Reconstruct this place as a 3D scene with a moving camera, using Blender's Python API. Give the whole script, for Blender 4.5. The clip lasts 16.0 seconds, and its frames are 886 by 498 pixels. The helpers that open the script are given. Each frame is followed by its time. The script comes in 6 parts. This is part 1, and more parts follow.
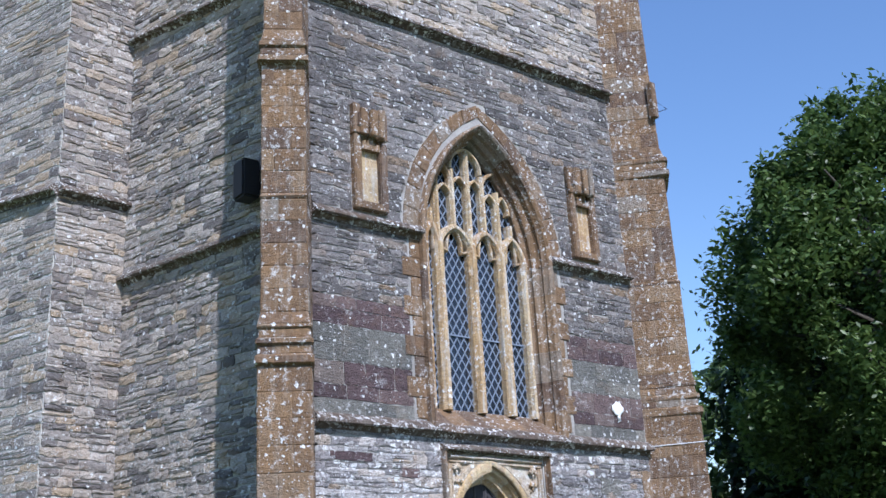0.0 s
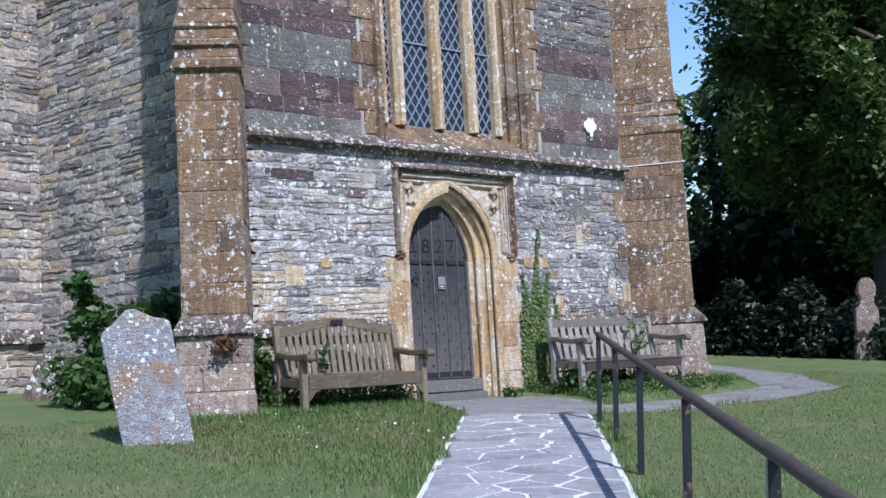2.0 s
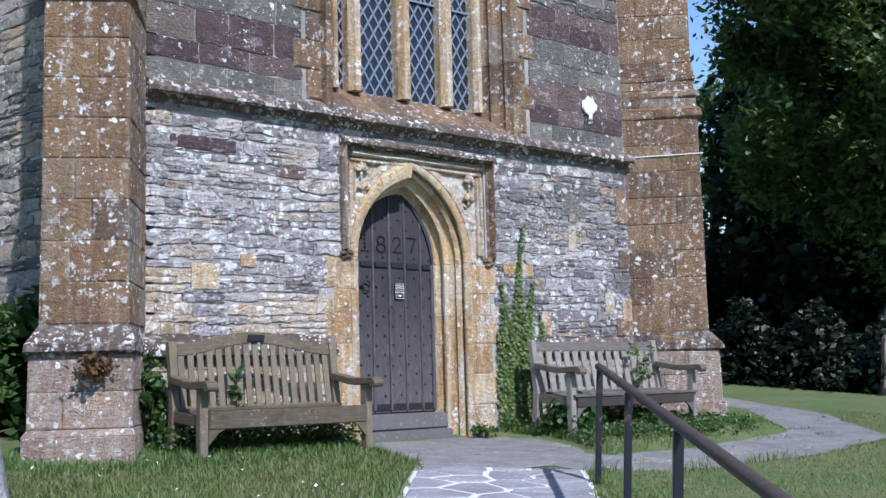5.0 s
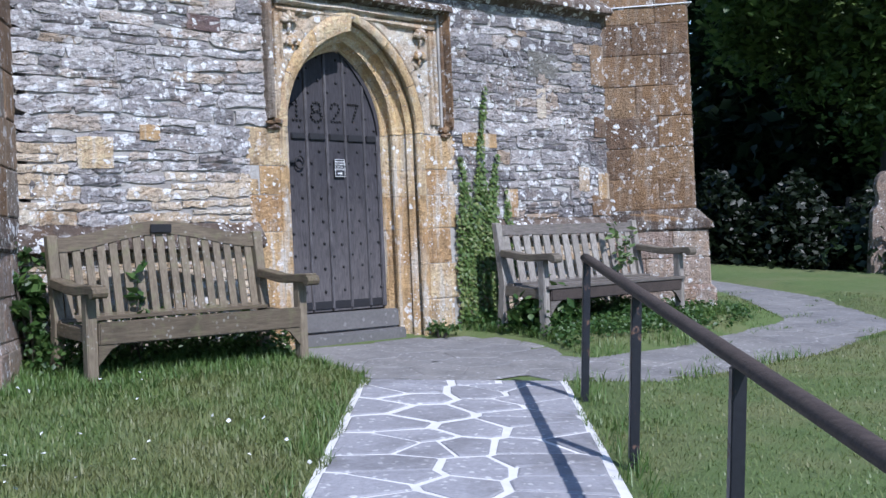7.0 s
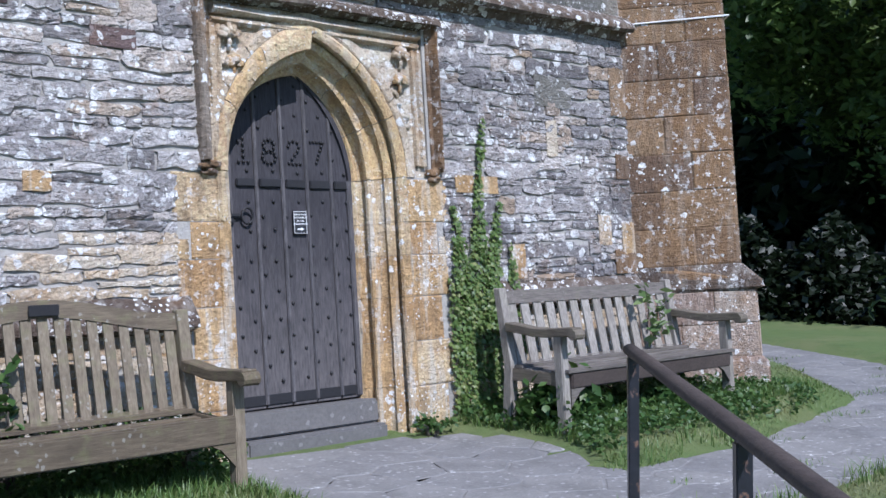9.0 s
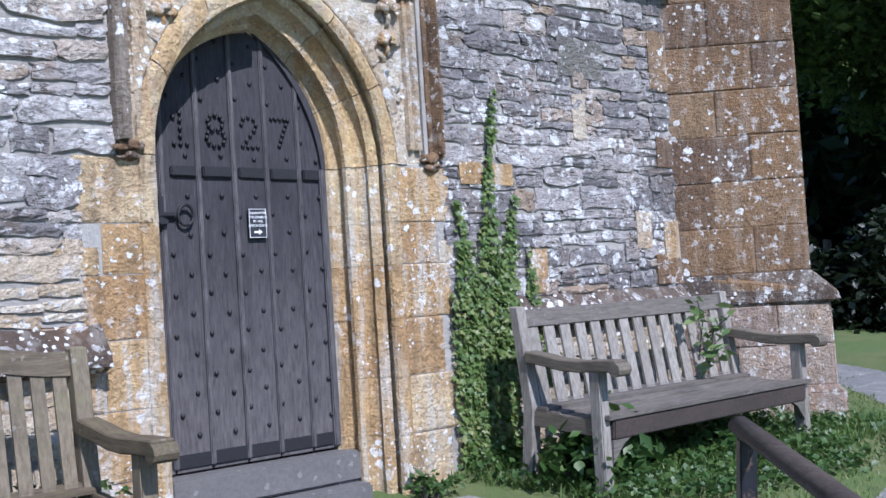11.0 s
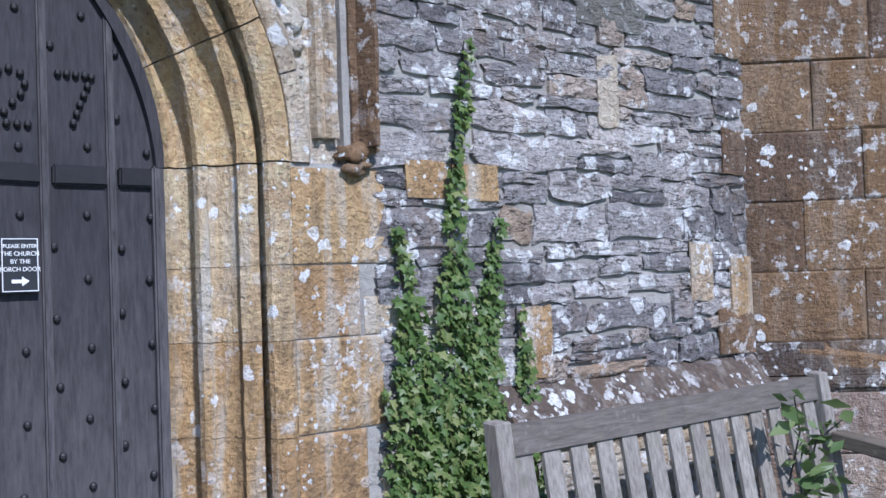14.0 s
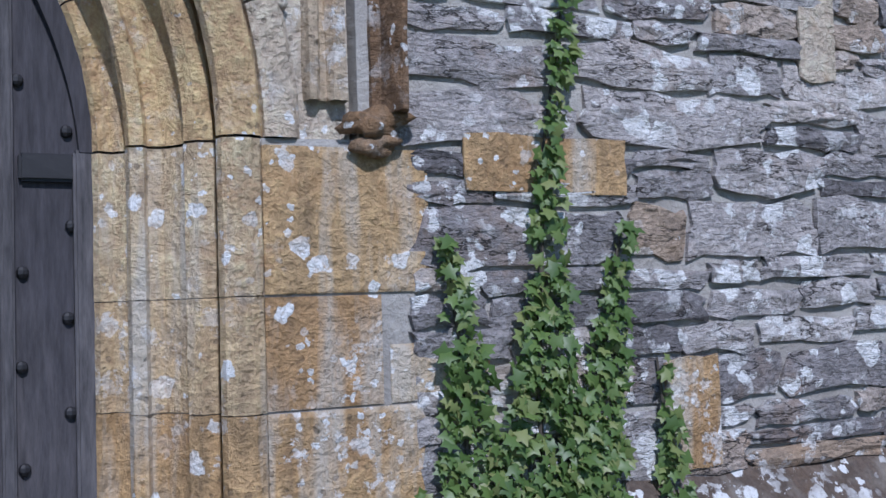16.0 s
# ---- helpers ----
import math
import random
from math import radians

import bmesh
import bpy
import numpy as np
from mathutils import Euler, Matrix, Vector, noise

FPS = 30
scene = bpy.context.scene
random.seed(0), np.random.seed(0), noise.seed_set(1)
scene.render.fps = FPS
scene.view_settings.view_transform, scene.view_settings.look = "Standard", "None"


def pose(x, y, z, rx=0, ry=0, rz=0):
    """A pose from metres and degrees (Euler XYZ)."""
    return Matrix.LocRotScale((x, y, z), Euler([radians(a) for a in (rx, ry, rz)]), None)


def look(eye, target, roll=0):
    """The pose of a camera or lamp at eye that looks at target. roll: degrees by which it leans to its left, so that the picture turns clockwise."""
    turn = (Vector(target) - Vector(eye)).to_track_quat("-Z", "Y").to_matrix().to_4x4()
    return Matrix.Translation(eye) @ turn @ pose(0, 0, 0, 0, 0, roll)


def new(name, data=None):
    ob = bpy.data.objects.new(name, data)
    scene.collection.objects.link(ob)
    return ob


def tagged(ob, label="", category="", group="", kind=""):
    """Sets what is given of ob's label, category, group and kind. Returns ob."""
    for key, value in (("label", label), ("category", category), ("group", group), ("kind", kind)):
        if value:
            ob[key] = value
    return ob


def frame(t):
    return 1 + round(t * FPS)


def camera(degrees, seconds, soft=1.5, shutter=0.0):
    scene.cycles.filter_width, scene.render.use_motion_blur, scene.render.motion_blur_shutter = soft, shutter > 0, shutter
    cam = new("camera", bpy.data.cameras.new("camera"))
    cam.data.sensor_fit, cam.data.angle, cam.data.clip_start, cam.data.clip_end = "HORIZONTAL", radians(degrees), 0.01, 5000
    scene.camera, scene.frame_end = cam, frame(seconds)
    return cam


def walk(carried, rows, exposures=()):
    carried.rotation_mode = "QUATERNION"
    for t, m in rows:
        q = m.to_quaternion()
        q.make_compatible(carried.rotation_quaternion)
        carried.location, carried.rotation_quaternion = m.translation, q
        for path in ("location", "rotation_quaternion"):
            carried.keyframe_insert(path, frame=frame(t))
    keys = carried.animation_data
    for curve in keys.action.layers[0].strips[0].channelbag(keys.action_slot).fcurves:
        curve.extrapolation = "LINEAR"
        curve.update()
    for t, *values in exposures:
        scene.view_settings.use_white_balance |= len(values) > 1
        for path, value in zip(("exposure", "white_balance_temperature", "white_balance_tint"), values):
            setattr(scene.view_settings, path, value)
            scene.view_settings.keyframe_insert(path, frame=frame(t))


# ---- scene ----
cam = camera(43.9, 16.0)
PATH = [
    (0, (-9.554, -11.136, 1.149), (-8.383, -9.619, 1.723), -0.5),
    (0.5, (-9.221, -10.791, 1.072), (-8.031, -9.275, 1.605), -0.9),
    (1, (-8.892, -10.675, 1.083), (-7.687, -9.134, 1.499), -0.7),
    (1.5, (-8.572, -10.542, 1.002), (-7.351, -8.981, 1.269), -1.0),
    (2, (-8.277, -10.265, 1.156), (-7.048, -8.69, 1.253), -0.5),
    (2.2, (-8.063, -10.165, 1.1), (-6.847, -8.579, 1.17), -0.0),
    (2.5, (-7.963, -9.949, 1.181), (-6.742, -8.365, 1.216), -0.1),
    (3, (-7.656, -9.652, 1.136), (-6.452, -8.056, 1.203), -0.2),
    (3.2, (-7.544, -9.55, 1.122), (-6.348, -7.949, 1.205), -0.3),
    (5.3, (-6.264, -8.031, 1.208), (-4.998, -6.488, 1.321), 1.6),
    (5.5, (-6.162, -7.905, 1.197), (-4.885, -6.369, 1.297), 1.6),
    (6, (-5.903, -7.612, 1.229), (-4.603, -6.091, 1.248), 1.3),
    (6.5, (-5.634, -7.312, 1.23), (-4.322, -5.804, 1.156), 0.7),
    (7, (-5.366, -6.976, 1.225), (-4.043, -5.481, 1.117), 0.4),
    (7.5, (-5.044, -6.644, 1.223), (-3.718, -5.147, 1.181), 0.2),
    (8, (-4.65, -6.255, 1.292), (-3.325, -4.757, 1.306), 0.1),
    (8.5, (-4.329, -5.926, 1.297), (-3.002, -4.429, 1.301), -0.0),
    (8.7, (-4.208, -5.784, 1.302), (-2.881, -4.288, 1.29), -0.3),
    (10.8, (-3.064, -4.463, 1.347), (-1.739, -2.965, 1.295), -0.7),
    (11, (-2.935, -4.338, 1.346), (-1.611, -2.84, 1.313), -0.7),
    (11.5, (-2.615, -4.02, 1.355), (-1.291, -2.521, 1.348), -0.7),
    (12, (-2.306, -3.712, 1.408), (-0.979, -2.215, 1.394), 0.0),
    (12.5, (-2.009, -3.39, 1.48), (-0.674, -1.901, 1.455), 1.1),
    (13, (-1.71, -3.074, 1.501), (-0.366, -1.593, 1.492), 1.4),
    (13.5, (-1.409, -2.807, 1.549), (-0.067, -1.325, 1.553), 1.7),
    (14, (-1.117, -2.583, 1.537), (0.215, -1.091, 1.482), 0.9),
    (14.5, (-0.848, -2.377, 1.536), (0.476, -0.879, 1.468), 0.7),
    (15, (-0.529, -2.278, 1.517), (0.723, -0.718, 1.5), 0.6),
    (15.5, (-0.214, -2.093, 1.523), (0.907, -0.436, 1.526), 0.6),
    (16, (0.043, -1.883, 1.523), (0.964, -0.108, 1.487), 0.2),
]
walk(cam, [(t, look(eye, target, roll)) for t, eye, target, roll in PATH], [(0.0, 0.16, 5500, 18), (3.0, 0.12, 5600, 18), (8.7, 0.16, 5550, 18), (10.8, 0.24, 5500, 19), (11.8, 0.24, 5500, 19), (12.5, 0.04, 5400, 19), (13.4, 0.07, 5400, 19), (14.0, 0.0, 5400, 19), (15.0, -0.17, 5350, 19), (16.0, -0.36, 5350, 19)])

# ---- light ----
world = bpy.data.worlds.new("sky")
scene.world = world
world.use_nodes = True
SUN_TO = Vector((0.24, 1.0, -1.16)).normalized()
wn = world.node_tree
sky = wn.nodes.new("ShaderNodeTexSky")
sky.sky_type = "NISHITA"
sky.sun_disc = False
sky.sun_elevation = math.asin(-SUN_TO.z)
sky.sun_rotation = math.atan2(-SUN_TO.x, -SUN_TO.y)
sky.air_density, sky.dust_density, sky.ozone_density = 1.35, 0.25, 5.0
wn.nodes["Background"].inputs[1].default_value = 0.14
wn.links.new(sky.outputs[0], wn.nodes["Background"].inputs[0])
sun = new("sun", bpy.data.lights.new("sun", "SUN"))
sun.data.energy, sun.data.angle, sun.data.color = 5.0, radians(0.53), (1.0, 0.96, 0.89)
sun.matrix_world = SUN_TO.to_track_quat("-Z", "Y").to_matrix().to_4x4()


# ---- materials ----
class Nodes:
    """A small writer of node trees."""

    def __init__(self, name):
        self.mat = bpy.data.materials.new(name)
        self.mat.use_nodes = True
        self.t = self.mat.node_tree
        self.bsdf = self.t.nodes["Principled BSDF"]
        self.pos = self.t.nodes.new("ShaderNodeNewGeometry").outputs["Position"]

    def node(self, kind, **inputs):
        n = self.t.nodes.new(kind)
        for key, v in inputs.items():
            self.put(n.inputs[key.replace("_", " ")], v)
        return n

    def put(self, socket, v):
        if isinstance(v, bpy.types.NodeSocket):
            self.t.links.new(v, socket)
        else:
            socket.default_value = v

    def noise(self, scale, detail=4.0, rough=0.6, vec=None, stretch=None):
        vec = vec or self.pos
        if stretch:
            m = self.node("ShaderNodeMapping", Vector=vec)
            m.inputs["Scale"].default_value = stretch
            vec = m.outputs[0]
        return self.node("ShaderNodeTexNoise", Vector=vec, Scale=scale, Detail=detail, Roughness=rough).outputs["Fac"]

    def ramp(self, fac, stops):
        n = self.node("ShaderNodeValToRGB", Fac=fac)
        e = n.color_ramp.elements
        while len(e) < len(stops):
            e.new(0.5)
        for el, (p, c) in zip(e, stops):
            el.position, el.color = p, (*c, 1) if len(c) == 3 else c
        return n.outputs[0]

    def step(self, fac, a, b):
        return self.node("ShaderNodeMapRange", Value=fac, From_Min=a, From_Max=b).outputs[0]

    def mix(self, fac, a, b, blend="MIX"):
        n = self.t.nodes.new("ShaderNodeMix")
        n.data_type, n.blend_type = "RGBA", blend
        for i, v in ((0, fac), (6, a), (7, b)):
            self.put(n.inputs[i], (*v, 1) if isinstance(v, tuple) and len(v) == 3 else v)
        return n.outputs[2]

    def math(self, op, a, b=0.0):
        n = self.t.nodes.new("ShaderNodeMath")
        n.operation = op
        self.put(n.inputs[0], a), self.put(n.inputs[1], b)
        return n.outputs[0]

    def spots(self, scale, size, warp=0.75):
        """Roundish spots with ragged edges, 0 to 1."""
        w = self.node("ShaderNodeTexNoise", Vector=self.pos, Scale=scale * 2.2, Detail=3.0).outputs["Color"]
        v = self.node("ShaderNodeVectorMath")
        v.operation = "MULTIPLY_ADD"
        self.put(v.inputs[0], w), self.put(v.inputs[2], self.pos)
        v.inputs[1].default_value = (warp / scale,) * 3
        d = self.node("ShaderNodeTexVoronoi", Vector=v.outputs[0], Scale=scale).outputs["Distance"]
        return self.step(d, size, size * 0.88)

    def own(self):
        """A random number for each piece, whether object or island."""
        a = self.t.nodes.new("ShaderNodeObjectInfo").outputs["Random"]
        b = self.t.nodes.new("ShaderNodeNewGeometry").outputs["Random Per Island"]
        return self.math("FRACT", self.math("ADD", a, b))

    def done(self, color, rough=0.85, bump=None, strength=0.5, dist=0.01, metal=0.0):
        self.put(self.bsdf.inputs["Base Color"], (*color, 1) if isinstance(color, tuple) else color)
        self.put(self.bsdf.inputs["Roughness"], rough)
        self.bsdf.inputs["Metallic"].default_value = metal
        if bump is not None:
            b = self.node("ShaderNodeBump", Height=bump, Strength=strength, Distance=dist)
            self.t.links.new(b.outputs[0], self.bsdf.inputs["Normal"])
        return self.mat


def stone_material(name, stops, lichen=0.25, orange=0.12, spot=9.0, streak=0.0, layered=1.0, crusty=0.6, cracks=0.0):
    """Old masonry: each piece its own tone, with grain, stains, orange iron tints and white lichen."""
    n = Nodes(name)
    fine, mid, big = n.noise(60, 6, 0.72), n.noise(12, 5, 0.65), n.noise(1.1, 4)
    layers = n.noise(13, 5, 0.7, stretch=(1, 1, 4.0))
    col = n.ramp(n.own(), stops)
    col = n.mix(0.5, col, n.ramp(mid, [(0.25, (0.22, 0.22, 0.22)), (0.75, (0.78, 0.78, 0.78))]), "OVERLAY")
    col = n.mix(0.6, col, n.ramp(fine, [(0.3, (0.2, 0.2, 0.2)), (0.7, (0.8, 0.8, 0.8))]), "OVERLAY")
    col = n.mix(n.math("MULTIPLY", n.step(layers, 0.56, 0.72), 0.45 * layered), col, (0.07, 0.065, 0.06))
    col = n.mix(n.math("MULTIPLY", n.step(n.noise(3.3, 6, 0.72), 0.52, 0.66), orange), col, (0.34, 0.19, 0.08))
    if streak:
        run = n.noise(2.4, 4, 0.55, stretch=(6, 6, 0.5))
        col = n.mix(n.math("MULTIPLY", n.step(run, 0.5, 0.66), streak), col, (0.56, 0.53, 0.46))
        col = n.mix(n.math("MULTIPLY", n.step(run, 0.46, 0.3), streak * 0.7), col, (0.13, 0.095, 0.06))
    if cracks:
        line = n.math("ABSOLUTE", n.math("SUBTRACT", n.noise(4.6, 5, 0.62, stretch=(1, 1, 3.2)), 0.5))
        crack = n.math("MULTIPLY", n.step(line, 0.016, 0.005), n.step(n.noise(6.5, 3), 0.4, 0.52))
        col = n.mix(n.math("MULTIPLY", crack, cracks), col, (0.03, 0.027, 0.025))
    pits = n.math("MULTIPLY", n.spots(31, 0.2, 0.5), n.step(n.noise(5, 4), 0.45, 0.6))
    col = n.mix(n.math("MULTIPLY", pits, 0.45), col, (0.07, 0.055, 0.045))
    white = n.math("MULTIPLY", n.spots(spot, lichen), n.step(n.noise(1.9, 4), 0.42, 0.54))
    white2 = n.math("MULTIPLY", n.spots(spot * 2.6, lichen), n.step(n.noise(3.1, 3), 0.46, 0.58))
    crust = n.math("MULTIPLY", n.step(n.noise(13, 7, 0.72), 0.56, 0.585), n.step(n.noise(2.4, 5, 0.65), 0.44, 0.58))
    white = n.math("MAXIMUM", n.math("MAXIMUM", white, white2), n.math("MULTIPLY", crust, crusty))
    col = n.mix(n.math("MULTIPLY", white, n.step(fine, 0.25, 0.5)), col, (0.80, 0.80, 0.78))
    col = n.mix(n.math("MULTIPLY", n.step(big, 0.52, 0.72), 0.3), col, (0.05, 0.045, 0.04))
    h = n.math("ADD", n.math("ADD", fine, n.math("MULTIPLY", mid, 1.6)), n.math("MULTIPLY", layers, 1.6 * layered))
    h = n.math("SUBTRACT", n.math("ADD", h, n.math("MULTIPLY", n.noise(28, 4, 0.6), 1.2)), pits)
    if cracks:
        h = n.math("SUBTRACT", h, n.math("MULTIPLY", crack, 2.2 * cracks))
    return n.done(col, 0.92, h, 0.8, 0.022)


M = {}
M["rubble"] = stone_material("grey_rubble", [(0.0, (0.161, 0.149, 0.149)), (0.25, (0.247, 0.23, 0.226)), (0.5, (0.334, 0.311, 0.3)), (0.78, (0.433, 0.398, 0.376)), (0.9, (0.36, 0.269, 0.186)), (1.0, (0.532, 0.5, 0.477))], 0.34, 0.3, 8, layered=0.9, crusty=0.9, cracks=0.85)
M["white_rubble"] = stone_material("whitened_rubble", [(0.0, (0.209, 0.195, 0.189)), (0.25, (0.319, 0.297, 0.287)), (0.5, (0.417, 0.391, 0.372)), (0.78, (0.505, 0.473, 0.446)), (0.9, (0.439, 0.346, 0.249)), (1.0, (0.582, 0.552, 0.531))], 0.36, 0.3, 8, layered=0.7, crusty=0.7, cracks=0.7)
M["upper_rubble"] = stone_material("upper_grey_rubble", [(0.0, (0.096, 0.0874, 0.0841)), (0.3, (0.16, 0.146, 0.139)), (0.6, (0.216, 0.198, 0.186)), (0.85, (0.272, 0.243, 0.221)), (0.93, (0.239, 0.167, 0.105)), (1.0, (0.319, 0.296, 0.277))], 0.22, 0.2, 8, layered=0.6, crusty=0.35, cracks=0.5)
# Less lichened arch stone; bounced light is put into its lighter gold.
M["sheltered"] = stone_material("sheltered_hamstone_bounce_lit", [(0.0, (0.52, 0.35, 0.17)), (0.5, (0.60, 0.43, 0.22)), (1.0, (0.66, 0.51, 0.31))], 0.14, 0.4, 12, 0.35, 0.2, 0.3)
M["dark_rubble"] = stone_material("brown_rubble", [(0.0, (0.15, 0.133, 0.125)), (0.3, (0.30, 0.268, 0.24)), (0.7, (0.44, 0.385, 0.33)), (0.9, (0.43, 0.33, 0.225)), (1.0, (0.55, 0.50, 0.455))], 0.2, 0.25, 7, layered=0.7, crusty=0.6)
M["purple"] = stone_material("purple_stone", [(0.0, (0.075, 0.048, 0.05)), (0.6, (0.115, 0.075, 0.073)), (0.85, (0.16, 0.11, 0.1)), (1.0, (0.2, 0.17, 0.14))], 0.16, 0.15, 9, crusty=0.3)
M["green"] = stone_material("greenish_stone", [(0.0, (0.12, 0.118, 0.105)), (0.6, (0.175, 0.168, 0.145)), (1.0, (0.23, 0.215, 0.18))], 0.2, 0.12, 9, crusty=0.4)
M["ham"] = stone_material("brown_hamstone", [(0.0, (0.12, 0.0774, 0.0533)), (0.3, (0.172, 0.103, 0.0533)), (0.6, (0.219, 0.131, 0.0636)), (0.85, (0.249, 0.163, 0.0903)), (1.0, (0.215, 0.185, 0.15))], 0.21, 0.35, 9, 0.15, 0.5, 0.65)
M["gold"] = stone_material("golden_hamstone", [(0.0, (0.389, 0.238, 0.108)), (0.5, (0.497, 0.335, 0.162)), (1.0, (0.572, 0.443, 0.27))], 0.24, 0.6, 11, 0.7, 0.2, 0.7)
M["pale"] = stone_material("pale_hamstone", [(0.0, (0.46, 0.36, 0.24)), (0.5, (0.52, 0.42, 0.30)), (1.0, (0.58, 0.51, 0.40))], 0.28, 0.7, 10, 0.3, 0.4, 0.9)


M["base_stone"] = stone_material("pinkish_plinth_stone", [(0.0, (0.255, 0.183, 0.14)), (0.5, (0.323, 0.242, 0.187)), (1.0, (0.383, 0.306, 0.238))], 0.22, 0.5, 10, 0.2, 0.5, 0.5)
M["crust"] = stone_material("lichened_moulding", [(0.0, (0.0744, 0.0527, 0.0409)), (0.5, (0.0992, 0.0713, 0.0515)), (1.0, (0.124, 0.093, 0.0713))], 0.3, 0.2, 10, 0.25, 0.6, 0.9)


def mortar_material(name, low, high):
    n = Nodes(name)
    a, b = n.noise(30, 6, 0.7), n.noise(2.3, 4)
    col = n.mix(a, low, high)
    col = n.mix(n.math("MULTIPLY", n.step(b, 0.45, 0.65), 0.5), col, (0.17, 0.15, 0.13))
    return n.done(col, 0.95, a, 0.8, 0.02)


def wood_material(name, dark, light, along, moss=0.0, foot_tint=None):
    n = Nodes(name)
    s = {"x": (1, 9, 9), "z": (9, 9, 1), "y": (9, 1, 9)}[along]
    g = n.noise(9, 7, 0.7, stretch=s)
    big = n.noise(3, 4)
    col = n.mix(n.step(g, 0.3, 0.7), dark, light)
    col = n.mix(n.math("MULTIPLY", n.own(), 0.35), col, dark)
    col = n.mix(n.math("MULTIPLY", n.step(big, 0.5, 0.75), 0.5), col, tuple(c * 0.45 for c in dark))
    if foot_tint:
        # Paler towards the bottom, uneven along the grain.
        low = n.step(n.math("ADD", n.node("ShaderNodeSeparateXYZ", Vector=n.pos).outputs[2], n.math("MULTIPLY", n.noise(5, 5, 0.7, stretch=(3, 3, 0.5)), 1.2)), 2.0, 0.9)
        col = n.mix(n.math("MULTIPLY", low, n.math("ADD", 0.25, n.math("MULTIPLY", n.step(g, 0.35, 0.65), 0.5))), col, foot_tint)
    if moss:
        col = n.mix(n.math("MULTIPLY", n.step(n.noise(13, 5), 0.52, 0.68), moss), col, (0.16, 0.165, 0.07))
        col = n.mix(n.math("MULTIPLY", n.math("MULTIPLY", n.spots(28, 0.26), n.step(n.noise(4, 3), 0.52, 0.62)), 0.9 * moss), col, (0.44, 0.44, 0.39))
    return n.done(col, 0.8, g, 0.6, 0.006)


def plain_material(name, a, b, scale, rough, bump=0.3, dist=0.004, metal=0.0):
    n = Nodes(name)
    f = n.noise(scale, 5, 0.65)
    return n.done(n.mix(f, a, b), rough, f, bump, dist, metal)


def leaf_material(name, a, b, c, patch=None):
    n = Nodes(name)
    col = n.ramp(n.own(), [(0.0, a), (0.6, b), (1.0, c)])
    col = n.mix(0.3, col, n.mix(n.noise(2.0, 3), a, b))
    if patch:
        col = n.mix(n.math("MULTIPLY", n.step(n.noise(patch[0], 5, 0.65), 0.42, 0.6), 0.6), col, patch[1])
    n.bsdf.inputs["Roughness"].default_value = 0.45
    n.put(n.bsdf.inputs["Base Color"], col)
    tr = n.node("ShaderNodeBsdfTranslucent", Color=col)
    add = n.node("ShaderNodeMixShader", Fac=0.38)
    n.t.links.new(n.bsdf.outputs[0], add.inputs[1])
    n.t.links.new(tr.outputs[0], add.inputs[2])
    n.t.links.new(add.outputs[0], n.t.nodes["Material Output"].inputs[0])
    return n.mat


def ground_material():
    n = Nodes("lawn_ground")
    a, b, c = n.noise(60, 5, 0.7), n.noise(0.9, 5, 0.65), n.noise(5, 5, 0.7)
    col = n.mix(a, (0.07, 0.118, 0.028), (0.15, 0.205, 0.062))
    col = n.mix(n.math("MULTIPLY", n.step(b, 0.45, 0.62), 0.5), col, (0.205, 0.20, 0.088))
    col = n.mix(n.math("MULTIPLY", n.step(c, 0.52, 0.7), 0.55), col, (0.055, 0.095, 0.022))
    return n.done(col, 0.95, a, 0.8, 0.03)


def flag_material(name, a, b, speck):
    n = Nodes(name)
    f, g = n.noise(45, 6, 0.7), n.noise(5, 5, 0.6)
    col = n.mix(g, a, b)
    col = n.mix(0.4, col, n.ramp(f, [(0.3, (0.25, 0.25, 0.25)), (0.7, (0.75, 0.75, 0.75))]), "OVERLAY")
    col = n.mix(n.math("MULTIPLY", n.spots(16, 0.22), speck), col, (0.6, 0.6, 0.58))
    col = n.mix(n.math("MULTIPLY", n.own(), 0.3), col, (0.10, 0.10, 0.11))
    col = n.mix(n.math("MULTIPLY", n.step(n.noise(2.1, 6, 0.7), 0.48, 0.66), 0.45), col, (0.085, 0.082, 0.078))
    return n.done(col, 0.85, f, 0.5, 0.008)


M["mortar"] = mortar_material("mortar", (0.27, 0.255, 0.23), (0.50, 0.475, 0.43))
M["pale_mortar"] = mortar_material("pale_lime_mortar", (0.40, 0.38, 0.34), (0.66, 0.63, 0.57))
M["door_wood"] = wood_material("grey_oak", (0.02, 0.0185, 0.0215), (0.066, 0.061, 0.068), "z", foot_tint=(0.15, 0.135, 0.128))
M["door_worn"] = wood_material("worn_oak_edges", (0.03, 0.028, 0.03), (0.15, 0.14, 0.142), "z")
M["bench_x"] = wood_material("weathered_teak_long", (0.0697, 0.0525, 0.0328), (0.193, 0.152, 0.0984), "x", 0.35)
M["bench_z"] = wood_material("weathered_teak_upright", (0.107, 0.082, 0.0533), (0.262, 0.217, 0.148), "z", 0.35)
M["bench_y"] = wood_material("weathered_teak_arm", (0.0656, 0.0492, 0.0295), (0.18, 0.139, 0.0861), "y", 0.35)
M["silver_x"] = wood_material("silvered_teak_long", (0.075, 0.064, 0.054), (0.22, 0.195, 0.17), "x", 0.15)
M["silver_z"] = wood_material("silvered_teak_upright", (0.14, 0.12, 0.10), (0.43, 0.40, 0.35), "z", 0.15)
M["silver_y"] = wood_material("silvered_teak_arm", (0.09, 0.074, 0.055), (0.22, 0.187, 0.142), "y", 0.2)
